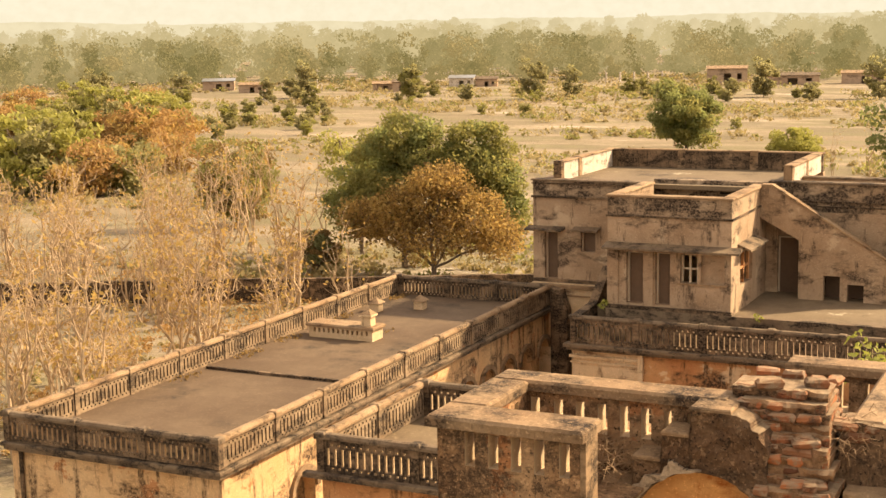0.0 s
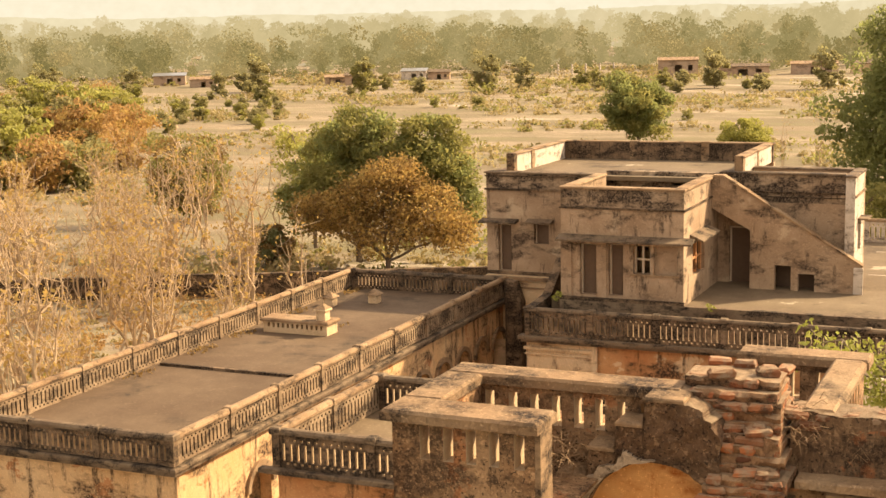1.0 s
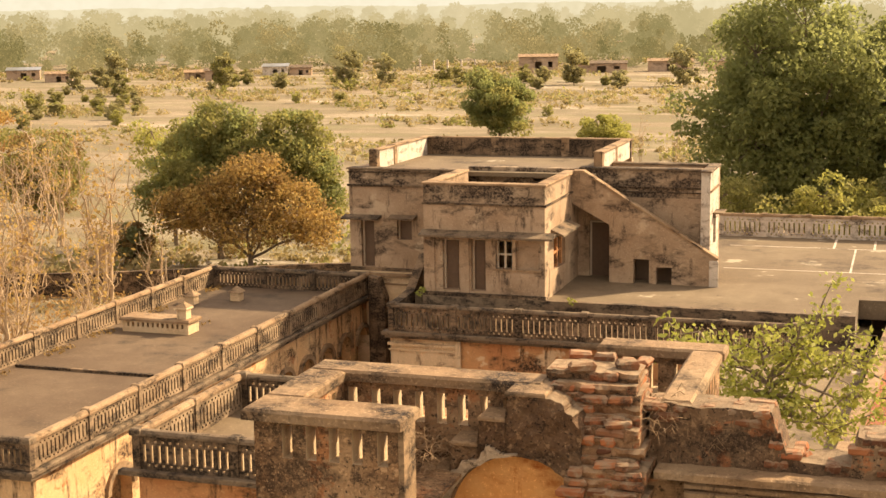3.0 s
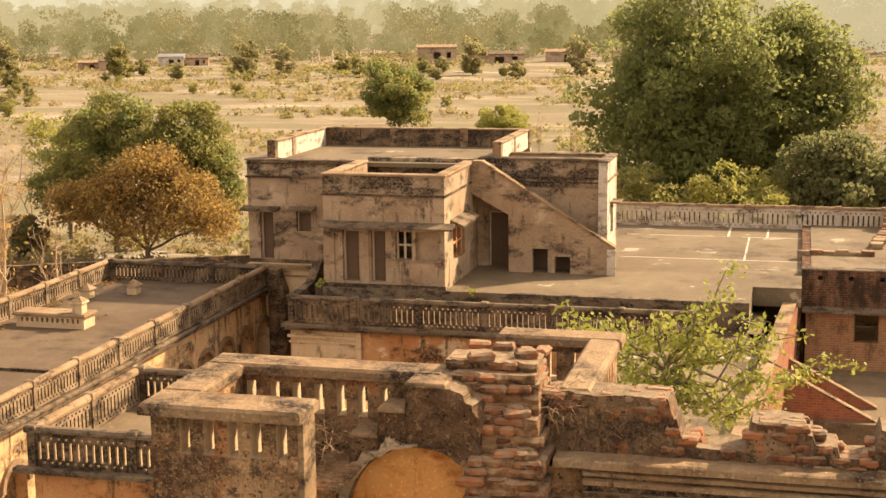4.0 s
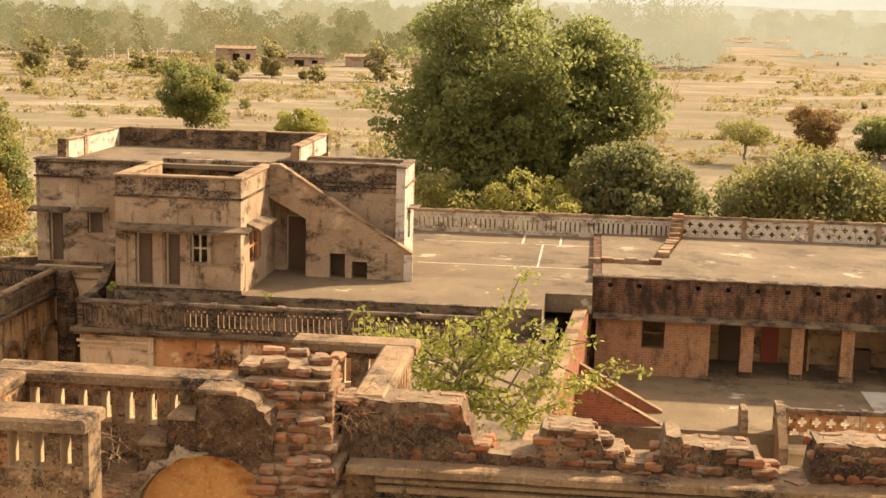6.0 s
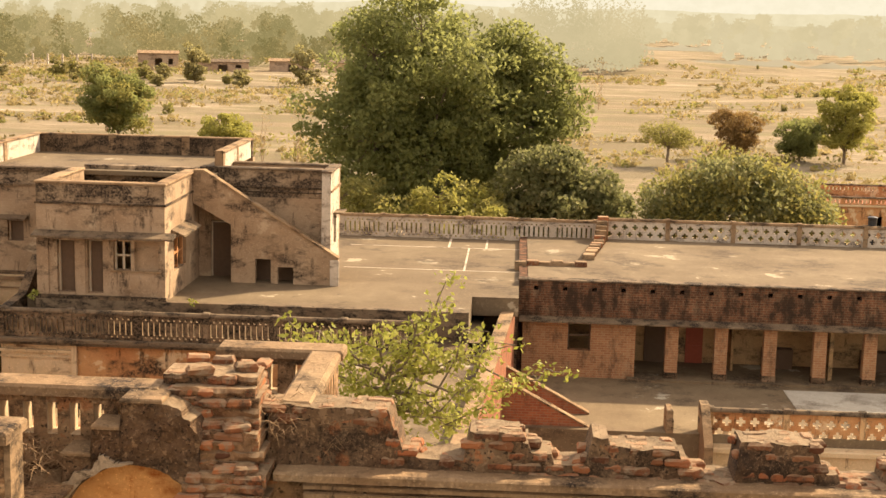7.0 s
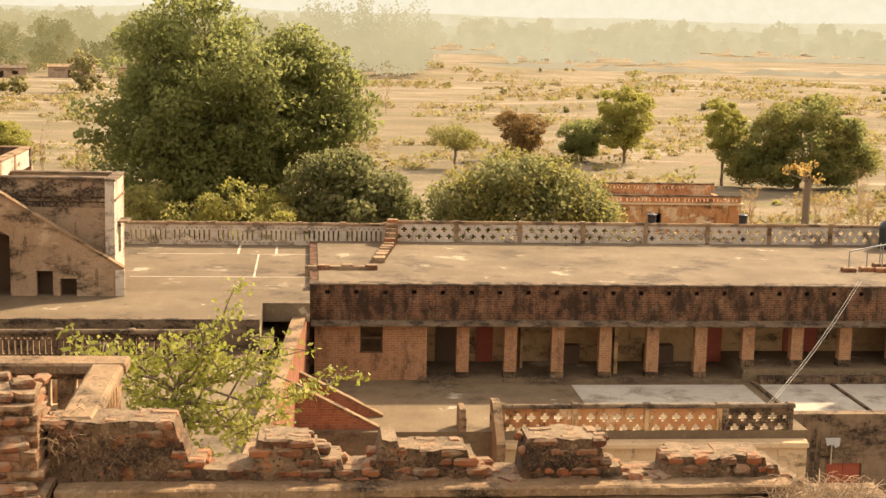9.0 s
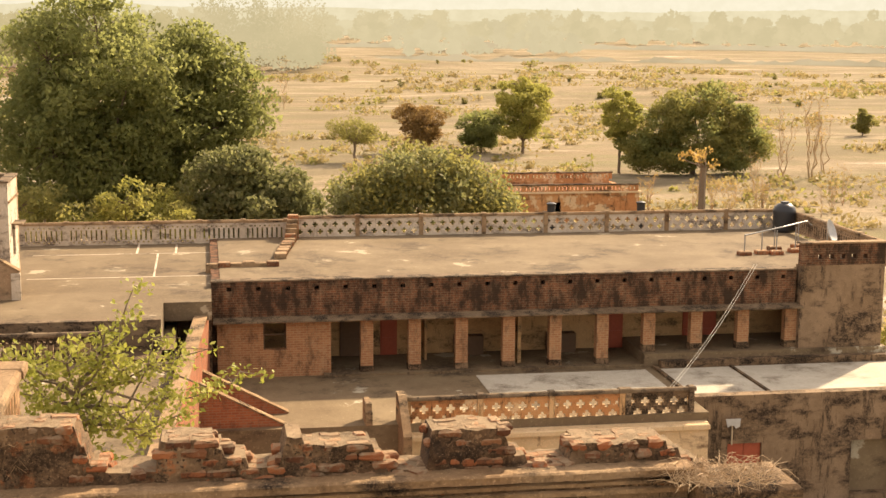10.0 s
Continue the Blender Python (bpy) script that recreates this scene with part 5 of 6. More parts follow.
for row in range(15):
    z, x0, x1, y0 = pier_row(row)
    c = Shape()
    n = 22
    for q in range(n + 1):
        x = x0 + (x1 - x0) * q / n
        for y, zz in ((y0 + 0.03, z - 0.012), (y0 + 0.018, z + 0.05), (y0 + 0.035, z + 0.08), (12.2, z + 0.08)):
            w = noise.noise((x * 6, y * 6 + row * 0.6, zz * 9)) * 0.05 + noise.noise((x * 17, y * 9 + row, zz * 15)) * 0.024
            c.v.append((x, y + w, zz + w * 0.25))
    for q in range(n):
        c.f += [(4 * q + k, 4 * q + 4 + k, 4 * q + 5 + k, 4 * q + 1 + k) for k in range(3)]
    c.f += [(0, 1, 2, 3), (4 * n + 3, 4 * n + 2, 4 * n + 1, 4 * n)]
    under(pier, "mortar_course", c, M["pier_mortar"])
random.seed(31)
for row in range(15):
    z, x0, x1, y0 = pier_row(row)
    x = x0 + (0.06 if row % 2 else 0.12)
    while x < x1 - 0.04:
        if random.random() < 0.8:
            lay(pier, x, y0 + 0.058 + random.uniform(-0.035, 0.045), z + random.uniform(-0.008, 0.008))
        x += BL + 0.004
    for k in range(3):
        lay(pier, x1 - 0.075 + random.uniform(-0.03, 0.02), y0 + 0.16 + 0.24 * k, z, 90)
    if row in (5, 9, 14):
        for k in range(5 if row == 14 else 4):
            lay(pier, random.uniform(x0 + 0.1, x1 - 0.1), y0 + random.uniform(0.05, 0.16 if row < 14 else 0.5), z + 0.07, random.uniform(-25, 25), random.uniform(-6, 6))


# ---------------- plants ----------------
def leaves(shape, centre, radii, count, size, rng, flat=0.0):
    """Small leaf sprays scattered in one clump, thicker towards its skin."""
    c = np.array(centre)
    d = rng.normal(size=(count, 3))
    d /= np.linalg.norm(d, axis=1)[:, None]
    r = rng.uniform(0.25, 1.0, count) ** 0.5
    p = c + d * r[:, None] * np.array(radii)
    a = rng.normal(size=(count, 3))
    a /= np.linalg.norm(a, axis=1)[:, None]
    b = np.cross(a, rng.normal(size=(count, 3)))
    b /= np.linalg.norm(b, axis=1)[:, None] + 1e-9
    s = size * rng.uniform(0.6, 1.35, count)[:, None]
    quad = np.stack([p - a * s, p + b * s * 0.55, p + a * s, p - b * s * 0.55], 1)
    n = len(shape.v)
    shape.v += [tuple(q) for q in quad.reshape(-1, 3).tolist()]
    shape.f += [(n + 4 * i, n + 4 * i + 1, n + 4 * i + 2, n + 4 * i + 3) for i in range(count)]


def limb(shape, a, b, r0, r1, rng, wobble=0.12, n=5, sides=6):
    a, b = Vector(a), Vector(b)
    length = (b - a).length
    pts = [a.lerp(b, i / n) + (Vector(rng.normal(size=3)) * wobble * length * 0.35 if 0 < i < n else Vector((0, 0, 0))) for i in range(n + 1)]
    shape.tube(pts, [r0 + (r1 - r0) * i / n for i in range(n + 1)], sides)
    return pts


def make_tree(name, label, height, width, seed, leaf_mat, clumps=40, per=500, leaf=0.16, bottom=0.25, trunk_r=0.3, bark="bark", second=None, lean=0.0, gap=0.0, lobes=13, depth=None, shape=None):
    """A tapered trunk, limbs to every lobe of the crown, and leaf sprays in clumps over the lobes."""
    rng = np.random.default_rng(seed)
    t = thing(name, (0, 0, 0), label, "tree", "trees")
    wood, crown, crown2 = Shape(), Shape(), Shape()
    split = height * max(0.1, bottom * 1.1)
    limb(wood, (0, 0, -0.3), (lean, 0, split), trunk_r, trunk_r * 0.7, rng, 0.04)
    zc, hz = height * (1 + bottom) / 2, height * (1 - bottom) / 2
    dw = depth or width
    heads = list(shape or [])
    for i in range(0 if shape else lobes):
        ang = 2.4 * i + rng.uniform(-0.4, 0.4)
        u = -1.08 + 1.8 * (i + 0.5) / lobes + rng.uniform(-0.12, 0.12)
        rad = math.sqrt(max(0.3, 1 - u * u)) * rng.uniform(0.42, 0.66)
        size = rng.uniform(0.3, 0.46)
        heads.append((lean + rad * width / 2 * math.cos(ang), rad * dw / 2 * math.sin(ang), zc + u * hz * 0.78, size * width / 2, size * dw / 2, size * min(hz, width / 2) * 0.95))
    if not shape:
        heads.append((lean, 0, zc, 0.5 * width / 2, 0.5 * dw / 2, 0.55 * hz))
        heads.append((lean, 0, height * (0.24 + 0.5 * bottom), 0.6 * width / 2, 0.6 * dw / 2, 0.2 * height))
    for h in heads:
        limb(wood, (lean, 0, split * rng.uniform(0.75, 1.0)), h[:3], trunk_r * 0.45, 0.05, rng, 0.1, 5, 6)
    for i in range(clumps):
        h = heads[i % len(heads)]
        if rng.uniform() < gap:
            continue
        d = rng.normal(size=3)
        d /= np.linalg.norm(d)
        d[2] = d[2] * 0.95 + 0.05
        q = rng.uniform(0.65, 1.0)
        c = (h[0] + d[0] * h[3] * q, h[1] + d[1] * h[4] * q, max(height * bottom * 0.3, h[2] + d[2] * h[5] * q))
        cr = width * rng.uniform(0.06, 0.115) * (1.0 if width > 12 else 1.3)
        leaves(crown2 if second and rng.uniform() < 0.4 else crown, c, (cr * 1.15, cr * 1.15, cr * 0.7), per, leaf, rng)
        if i % 3 == 0:
            limb(wood, h[:3], c, 0.05, 0.015, rng, 0.1, 3, 4)
    part("trunk", wood, M[bark], t)
    part("crown", crown, M[leaf_mat], t)
    if second and crown2.v:
        part("crown", crown2, M[second], t)
    return t


def put(t, x, y, turn=0.0, s=1.0):
    t.matrix_basis = pose(x, y, ground_height(x, y), 0, 0, turn) @ Matrix.Scale(s, 4)
    return t


def at(x, y):
    return ground_height(x, y)


# the large trees near the palace
DOME = [(6.4 * math.cos(2.4 * i) * math.sqrt(1 - u * u) * 0.72, 5.6 * math.sin(2.4 * i) * math.sqrt(1 - u * u) * 0.72, 13.0 + 4.6 * u, 3.0 + 0.5 * math.sin(5.1 * i), 2.9, 2.5 + 0.4 * math.cos(3.7 * i))
        for i, u in ((i, -0.75 + 1.7 * i / 15) for i in range(16))]
DOME += [(0, 0, 12.5, 4.2, 4.0, 4.4), (0.5, -3.6, 9.6, 3.4, 2.0, 2.6), (-3.0, -3.2, 10.4, 2.8, 2.0, 2.4), (-4.6, -1, 8.4, 2.8, 2.6, 2.4), (-2.0, -2, 6.6, 3.2, 2.8, 1.9), (2.2, -1.5, 7.2, 2.8, 2.6, 2.0), (4.6, 0, 8.6, 1.8, 1.8, 1.5),
         (7.4, 0.5, 14.6, 1.9, 2.0, 2.2), (6.9, -0.5, 11.6, 1.8, 1.8, 1.6), (8.6, 0.4, 12.4, 1.2, 1.4, 1.5), (5.6, 0, 16.0, 1.6, 1.8, 1.6)]
put(make_tree("tree", "huge dense green tree behind the terrace", 20.0, 14.5, 1, "leaf_green", 480, 170, 0.17, 0.14, 0.55, gap=0.05, shape=DOME), -6.1, 91.8)
put(make_tree("tree", "dark round mango tree beside the terrace", 10.9, 8.4, 2, "leaf_dark", 170, 210, 0.15, 0.2, 0.25,
              shape=[(-1.4, 0, 8.6, 2.2, 2.2, 1.7), (0.2, -0.6, 7.2, 2.6, 2.4, 1.8), (2.4, 0, 7.8, 1.8, 2.0, 1.4), (-2.4, 0, 6.2, 1.8, 2.0, 1.6), (3.0, -0.4, 6.2, 1.7, 1.8, 1.4), (-0.4, -0.6, 9.7, 1.4, 1.5, 0.9), (0.6, -0.8, 5.0, 2.8, 2.4, 1.5)]), 2.6, 86.0)
put(make_tree("tree", "dark spreading mango tree behind the brick range", 11.3, 10.6, 3, "leaf_dark", 190, 210, 0.14, 0.15, 0.3, second="leaf_olive",
              shape=[(-0.4, 0, 9.2, 2.8, 2.5, 1.6), (-3.0, 0, 7.8, 2.2, 2.2, 1.7), (2.4, 0, 8.2, 2.4, 2.3, 1.6), (4.2, -0.3, 6.6, 1.7, 1.8, 1.5), (-4.0, -0.3, 5.8, 1.5, 1.8, 1.6), (0, -1, 6.4, 3.6, 2.4, 2.0)]), 12.9, 83.0)
put(make_tree("shrub", "lime-green shrub below the mango tree", 9.6, 7.0, 4, "leaf_lime", 110, 150, 0.13, 0.2, 0.15, second="leaf_olive"), -3.2, 82.5)
put(make_tree("shrub", "yellow-green shrub behind the house corner", 9.8, 7.0, 5, "leaf_olive", 90, 150, 0.13, 0.2, 0.12, second="leaf_lime"), -9.2, 81.5)
put(make_tree("tree", "broad green bushy tree in the field", 12.4, 9.5, 6, "leaf_olive", 300, 190, 0.15, 0.1, 0.3, second="leaf_green", gap=0.1,
              shape=[(0, 0, 9.9, 2.8, 2.6, 2.0), (-2.6, 0, 7.2, 2.8, 2.6, 2.6), (0.4, -1, 5.6, 3.4, 2.8, 3.0), (2.6, 0, 8.8, 2.2, 2.2, 2.0), (-3.8, -0.6, 4.2, 2.3, 2.0, 2.5), (6.2, 0, 9.6, 2.2, 2.2, 1.9), (7.9, 0, 7.4, 1.5, 1.7, 1.9), (5.0, -0.6, 6.0, 2.3, 2.2, 2.4), (8.6, 0, 5.0, 1.2, 1.4, 1.8)]), -50.3, 97.0)
put(make_tree("tree", "rust-brown half-bare spreading tree by the wing", 8.7, 10.0, 7, "leaf_gold", 290, 90, 0.125, 0.12, 0.25, second="leaf_brown",
              shape=[(0, 0, 5.8, 3.2, 2.6, 2.3), (-3.0, 0, 4.8, 2.6, 2.4, 2.0), (3.2, 0, 4.8, 2.4, 2.3, 1.9), (5.2, 0, 3.4, 1.5, 1.6, 1.2), (-5.6, 0, 4.2, 1.8, 1.8, 1.7), (1.0, -0.5, 7.4, 1.8, 1.8, 1.2), (0.4, -1, 3.2, 3.4, 2.2, 1.5)]), -45.8, 93.0)
put(make_tree("shrub", "dark low shrub at the foot of the brown tree", 3.9, 4.0, 19, "leaf_dark", 60, 120, 0.13, 0.05, 0.12, second="leaf_brown"), -55.6, 92.6)
put(make_tree("tree", "thin yellow-green tree in the field", 12.0, 8.0, 8, "leaf_lime", 70, 110, 0.14, 0.25, 0.2, gap=0.2), -56.8, 102.0)
put(make_tree("tree", "bright yellow-green tree in the scrub", 7.7, 7.4, 9, "leaf_lime", 80, 140, 0.16, 0.2, 0.2), -119.7, 135.4)
put(make_tree("tree", "mixed green bush behind the bare stems", 8.7, 9.5, 10, "leaf_olive", 100, 130, 0.17, 0.1, 0.2, second="leaf_brown"), -76.6, 112.9)
put(make_tree("tree", "compact green tree in the open field", 11.0, 11.6, 11, "leaf_green", 120, 200, 0.22, 0.12, 0.3, second="leaf_olive"), -56.1, 196.0)
put(make_tree("shrub", "yellowish shrub in the field", 5.2, 7.2, 12, "leaf_lime", 70, 110, 0.18, 0.1, 0.15), -39.1, 187.7)
put(make_tree("tree", "red-brown leafless-looking tree in the pasture", 7.3, 7.6, 13, "leaf_brown", 90, 130, 0.15, 0.2, 0.25), 29.9, 194.8)
put(make_tree("tree", "thin flat-topped acacia in the pasture", 5.9, 8.0, 14, "leaf_olive", 60, 90, 0.13, 0.45, 0.2), 19.2, 181.3)
put(make_tree("shrub", "green round shrub in the pasture", 6.2, 7.4, 15, "leaf_green", 80, 120, 0.18, 0.1, 0.2), 38.3, 194.3)
put(make_tree("tree", "tall lime-green tree in the pasture", 12.3, 8.6, 16, "leaf_lime", 110, 140, 0.19, 0.15, 0.25), 43.7, 191.6)
put(make_tree("tree", "broad olive tree beyond the out-building", 12.0, 14.0, 17, "leaf_olive", 260, 180, 0.19, 0.08, 0.4, second="leaf_green",
              shape=[(0.4, 0, 8.9, 4.0, 3.6, 2.2), (-4.0, 0, 6.0, 3.2, 3.2, 2.5), (4.6, 0, 6.2, 3.4, 3.2, 2.5), (-6.4, 0, 2.9, 2.6, 2.6, 2.3), (7.0, 0, 3.2, 2.6, 2.6, 2.3), (0, -1.5, 3.6, 5.0, 3.2, 3.0), (-3.2, -1.5, 2.4, 3.0, 2.6, 1.8), (3.4, -1.5, 2.4, 3.0, 2.6, 1.8)]), 58.6, 164.0)
put(make_tree("tree", "slim lime-green tree beside the broad olive tree", 11.0, 5.6, 20, "leaf_lime", 60, 140, 0.18, 0.35, 0.2), 49.8, 165.5)
put(make_tree("shrub", "small dark shrub in the pasture", 4.7, 4.4, 18, "leaf_olive", 50, 90, 0.2, 0.1, 0.15), 106.7, 217.6)


def bare_tree(name, label, height, seed, stems=4, twig_leaf="leaf_gold", n_leaf=60, spread=0.35, r=0.11):
    rng = np.random.default_rng(seed)
    t = thing(name, (0, 0, 0), label, "tree", "dry trees")
    wood, leaf = Shape(), Shape()
    for k in range(stems):
        ang = 2 * math.pi * (k + rng.uniform(0, 0.6)) / stems
        h = height * rng.uniform(0.65, 1.0)
        tip = (math.cos(ang) * h * spread * rng.uniform(0.3, 1), math.sin(ang) * h * spread * rng.uniform(0.3, 1), h)
        pts = limb(wood, (rng.uniform(-0.2, 0.2), rng.uniform(-0.2, 0.2), -0.2), tip, r * rng.uniform(0.6, 1), 0.012, rng, 0.07, 8, 5)
        for j in range(9):
            i = int(rng.integers(3, 8))
            p = Vector(pts[i])
            q = p + Vector((rng.normal() * 0.5, rng.normal() * 0.5, rng.uniform(0.4, 1.3))) * height * 0.17
            sub = limb(wood, p, q, 0.028, 0.008, rng, 0.15, 4, 4)
            for m in range(2):
                p2 = Vector(sub[int(rng.integers(2, 5))])
                q2 = p2 + Vector((rng.normal() * 0.5, rng.normal() * 0.5, rng.uniform(0.2, 1.0))) * height * 0.09
                limb(wood, p2, q2, 0.014, 0.006, rng, 0.1, 2, 3)
                if n_leaf:
                    leaves(leaf, tuple(q2), (0.25, 0.25, 0.25), max(1, n_leaf // (stems * 9)), 0.11, rng)
    part("stem", wood, M["stem"], t)
    if leaf.v:
        part("foliage", leaf, M[twig_leaf], t)
    return t


dry = [bare_tree("dry_sapling", "leafless pale-stemmed sapling with a few yellow leaves", h, 40 + i, st, "leaf_gold", nl, sp)
       for i, (h, st, nl, sp) in enumerate(((9.0, 4, 72, 0.22), (7.0, 5, 135, 0.3), (8.0, 3, 30, 0.2), (6.0, 6, 110, 0.4), (10.0, 2, 20, 0.12)))]
random.seed(77)
spots = []
for k in range(110):
    u, v = random.random(), random.random()
    x = -82 + 50 * u
    y = 44 + 44 * v
    if x > -33 or (x > -50 and y > 68) or (x > -38 and y < 52) or y > 72 - (x + 32) * 0.35 + 16:
        continue
    spots.append((x, y))
spots += [(-66, 99), (-70, 104), (-74, 100), (-60, 101), (-80, 108), (-86, 112), (-90, 104)]
used = set()
for k, (x, y) in enumerate(spots):
    src = dry[k % 5]
    s = random.uniform(0.8, 1.28)
    m = pose(x, y, 0, 0, 0, random.uniform(0, 360)) @ Matrix.Scale(s, 4)
    if k % 5 not in used:
        used.add(k % 5)
        src.matrix_basis = m
    else:
        copy_thing(src, m)
for x, y, s in ((16.5, 295.1, 1.2), (65.3, 152.9, 1.2), (71.3, 158.2, 1.1), (-26.5, 169.8, 0.9), (-30, 165, 0.8), (-20.5, 98, 1.0), (-17, 96, 0.9), (76, 165, 1.0), (-62, 210, 1.0)):
    copy_thing(dry[random.choice((0, 2, 4))], pose(x, y, at(x, y), 0, 0, random.uniform(0, 360)) @ Matrix.Scale(s, 4))

# young tree in the yard close by
rng = np.random.default_rng(9)
yt = thing("young_tree", (-2.3, 25, 0), "young fresh-green tree growing in the yard", "tree")
wood, crown = Shape(), Shape()
limb(wood, (-2.6, 25, 7.0), (-2.45, 25, 11.2), 0.1, 0.07, rng, 0.02)
limb(wood, (-2.6, 25, 0), (-2.6, 25, 7.0), 0.14, 0.1, rng, 0.01)
ends = [(-4.0, 25.0, 12.95), (-3.5, 24.6, 12.7), (-3.0, 25.4, 12.6), (-2.4, 25, 12.75), (-1.5, 24.8, 12.7), (-1.15, 25, 13.85), (-1.35, 25.2, 13.2), (-0.4, 25, 12.9), (0.1, 25.3, 12.6), (0.65, 25, 12.25), (0.2, 24.7, 12.0),
        (-0.6, 24.6, 11.9), (-1.3, 24.5, 11.4), (-0.9, 25.3, 11.0), (-1.8, 24.4, 10.8), (-3.1, 24.6, 11.7), (-3.3, 25.2, 11.2), (-2.6, 24.3, 10.9), (-1.9, 25.4, 12.2), (-2.9, 24.4, 12.1), (-1.1, 25.4, 12.3), (-0.2, 25, 11.5), (-2.1, 24.4, 11.6)]
fork = Vector((-2.2, 25, 11.9))
limb(wood, (-2.45, 25, 11.2), fork, 0.065, 0.05, rng, 0.02)
for e in ends:
    base = fork.lerp(Vector((-2.5, 25, 10.9)), rng.uniform(0, 1)) if e[2] < 12.3 else fork
    pts = limb(wood, base, e, 0.035, 0.008, rng, 0.16, 6, 5)
    for i in range(2, 7):
        leaves(crown, tuple(pts[i]), (0.32, 0.32, 0.17), 21, 0.058, rng)
        q = Vector(pts[i]) + Vector((rng.normal() * 0.3, rng.normal() * 0.3, rng.normal() * 0.2))
        limb(wood, pts[i], q, 0.012, 0.004, rng, 0.1, 2, 4)
        leaves(crown, tuple(q), (0.28, 0.28, 0.15), 21, 0.058, rng)
under(yt, "trunk", wood, M["bark"])
under(yt, "crown", crown, M["leaf_fresh"])

# trees over the plain: a few kinds, many copies
kinds = [make_tree("field_tree", lab, h, w, 200 + i, lm, cl, per, lf, bt, 0.2, second=sec, lobes=11) for i, (lab, h, w, lm, cl, per, lf, bt, sec) in enumerate((
    ("green tree on the plain, haze in its colour", 9, 10, "leaf_olive", 50, 70, 0.34, 0.06, "leaf_hazed"),
    ("round tree on the plain, haze in its colour", 7.5, 10, "leaf_hazed", 46, 70, 0.34, 0.05, "leaf_olive"),
    ("tall tree on the plain, haze in its colour", 13, 9, "leaf_hazed", 54, 70, 0.38, 0.08, "leaf_olive"),
    ("lime-green tree on the plain", 8, 8, "leaf_lime", 40, 70, 0.3, 0.06, "leaf_hazed"),
    ("rust-coloured dry tree on the plain", 7, 11, "leaf_rust", 54, 70, 0.28, 0.04, "leaf_gold")))]
placed = set()


# village trees, their leaf colour lightened to stand in for haze
hazed_kinds = [make_tree("field_tree", lab, h, w, 230 + i, lm, 50, 60, 0.42, 0.04, 0.2, second=sec, lobes=10) for i, (lab, h, w, lm, sec) in enumerate((
    ("village tree paled in colour for haze", 9, 10, "leaf_hazed", "leaf_pale"), ("tall village tree paled in colour for haze", 13, 9, "leaf_pale", "leaf_hazed"), ("lime village tree with haze in its colour", 8, 9, "leaf_hazed", "leaf_lime"), ("green village tree with haze in its colour", 9, 10, "leaf_hazed", "leaf_olive")))]


def grow(group, i, x, y, s):
    m = pose(x, y, at(x, y) - 0.1, 0, 0, random.uniform(0, 360)) @ Matrix.Scale(s, 4)
    src = group[i]
    if src.name not in placed:
        placed.add(src.name)
        src.matrix_basis = m
    else:
        copy_thing(src, m)


random.seed(123)


def polar(az, d):
    """A place at an azimuth in degrees, clockwise from +y, and a distance."""
    return d * math.sin(radians(az)), d * math.cos(radians(az))


# scrub wood to the north-west, thinning towards the open pasture
for k in range(46):
    x, y = polar(random.uniform(-46, -36.5), 165 + 150 * random.random())
    grow(kinds, random.choice((4, 4, 3, 1, 4, 3)), x, y, random.uniform(0.7, 1.3))
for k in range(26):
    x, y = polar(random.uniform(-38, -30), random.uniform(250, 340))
    grow(hazed_kinds, random.choice((0, 2, 3)), x, y, random.uniform(0.4, 0.8))
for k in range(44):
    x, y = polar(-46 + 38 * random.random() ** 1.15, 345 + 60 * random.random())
    grow(hazed_kinds, random.choice((0, 1, 2, 3, 3)), x, y, random.uniform(0.45, 1.1))
for k in range(24):
    x, y = polar(random.uniform(-45, -12), random.uniform(240, 400))
    grow(kinds, random.choice((3, 1, 3, 0)), x, y, random.uniform(0.25, 0.5))


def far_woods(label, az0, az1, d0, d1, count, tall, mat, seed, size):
    """The farthest woods, the plain's backdrop, with haze painted in as glow."""
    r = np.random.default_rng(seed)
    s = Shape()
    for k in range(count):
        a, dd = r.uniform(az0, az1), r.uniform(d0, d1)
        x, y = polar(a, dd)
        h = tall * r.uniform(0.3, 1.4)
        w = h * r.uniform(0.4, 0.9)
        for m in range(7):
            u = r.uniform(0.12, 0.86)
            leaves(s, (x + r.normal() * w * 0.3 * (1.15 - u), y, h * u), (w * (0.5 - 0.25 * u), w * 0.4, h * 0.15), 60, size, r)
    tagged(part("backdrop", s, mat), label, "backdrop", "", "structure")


far_woods("village trees paled by painted haze glow", -47, -6, 468, 545, 120, 13, painted_haze_mat("haze_near", (0.14, 0.122, 0.045), (0.24, 0.19, 0.078), 1.0, 0.45), 70, 0.55)
far_woods("woods paled by painted haze glow", -47, -4, 520, 700, 270, 14, painted_haze_mat("haze_a", (0.18, 0.155, 0.065), (0.25, 0.205, 0.095), 1.0, 0.3), 71, 0.8)
far_woods("pale woods with painted haze glow", -47, -1, 700, 950, 420, 17, painted_haze_mat("haze_b", (0.24, 0.205, 0.105), (0.29, 0.245, 0.13), 1.0), 72, 1.1)
far_woods("very pale woods with painted haze glow", -48, 30, 1000, 1400, 520, 20, painted_haze_mat("haze_c", (0.3, 0.262, 0.155), (0.335, 0.29, 0.175), 1.0), 73, 1.7)
far_woods("pale clump of tall trees with painted haze glow", 0.2, 4.6, 470, 560, 34, 22, painted_haze_mat("haze_d", (0.27, 0.235, 0.135), (0.31, 0.265, 0.155), 1.0), 74, 0.6)
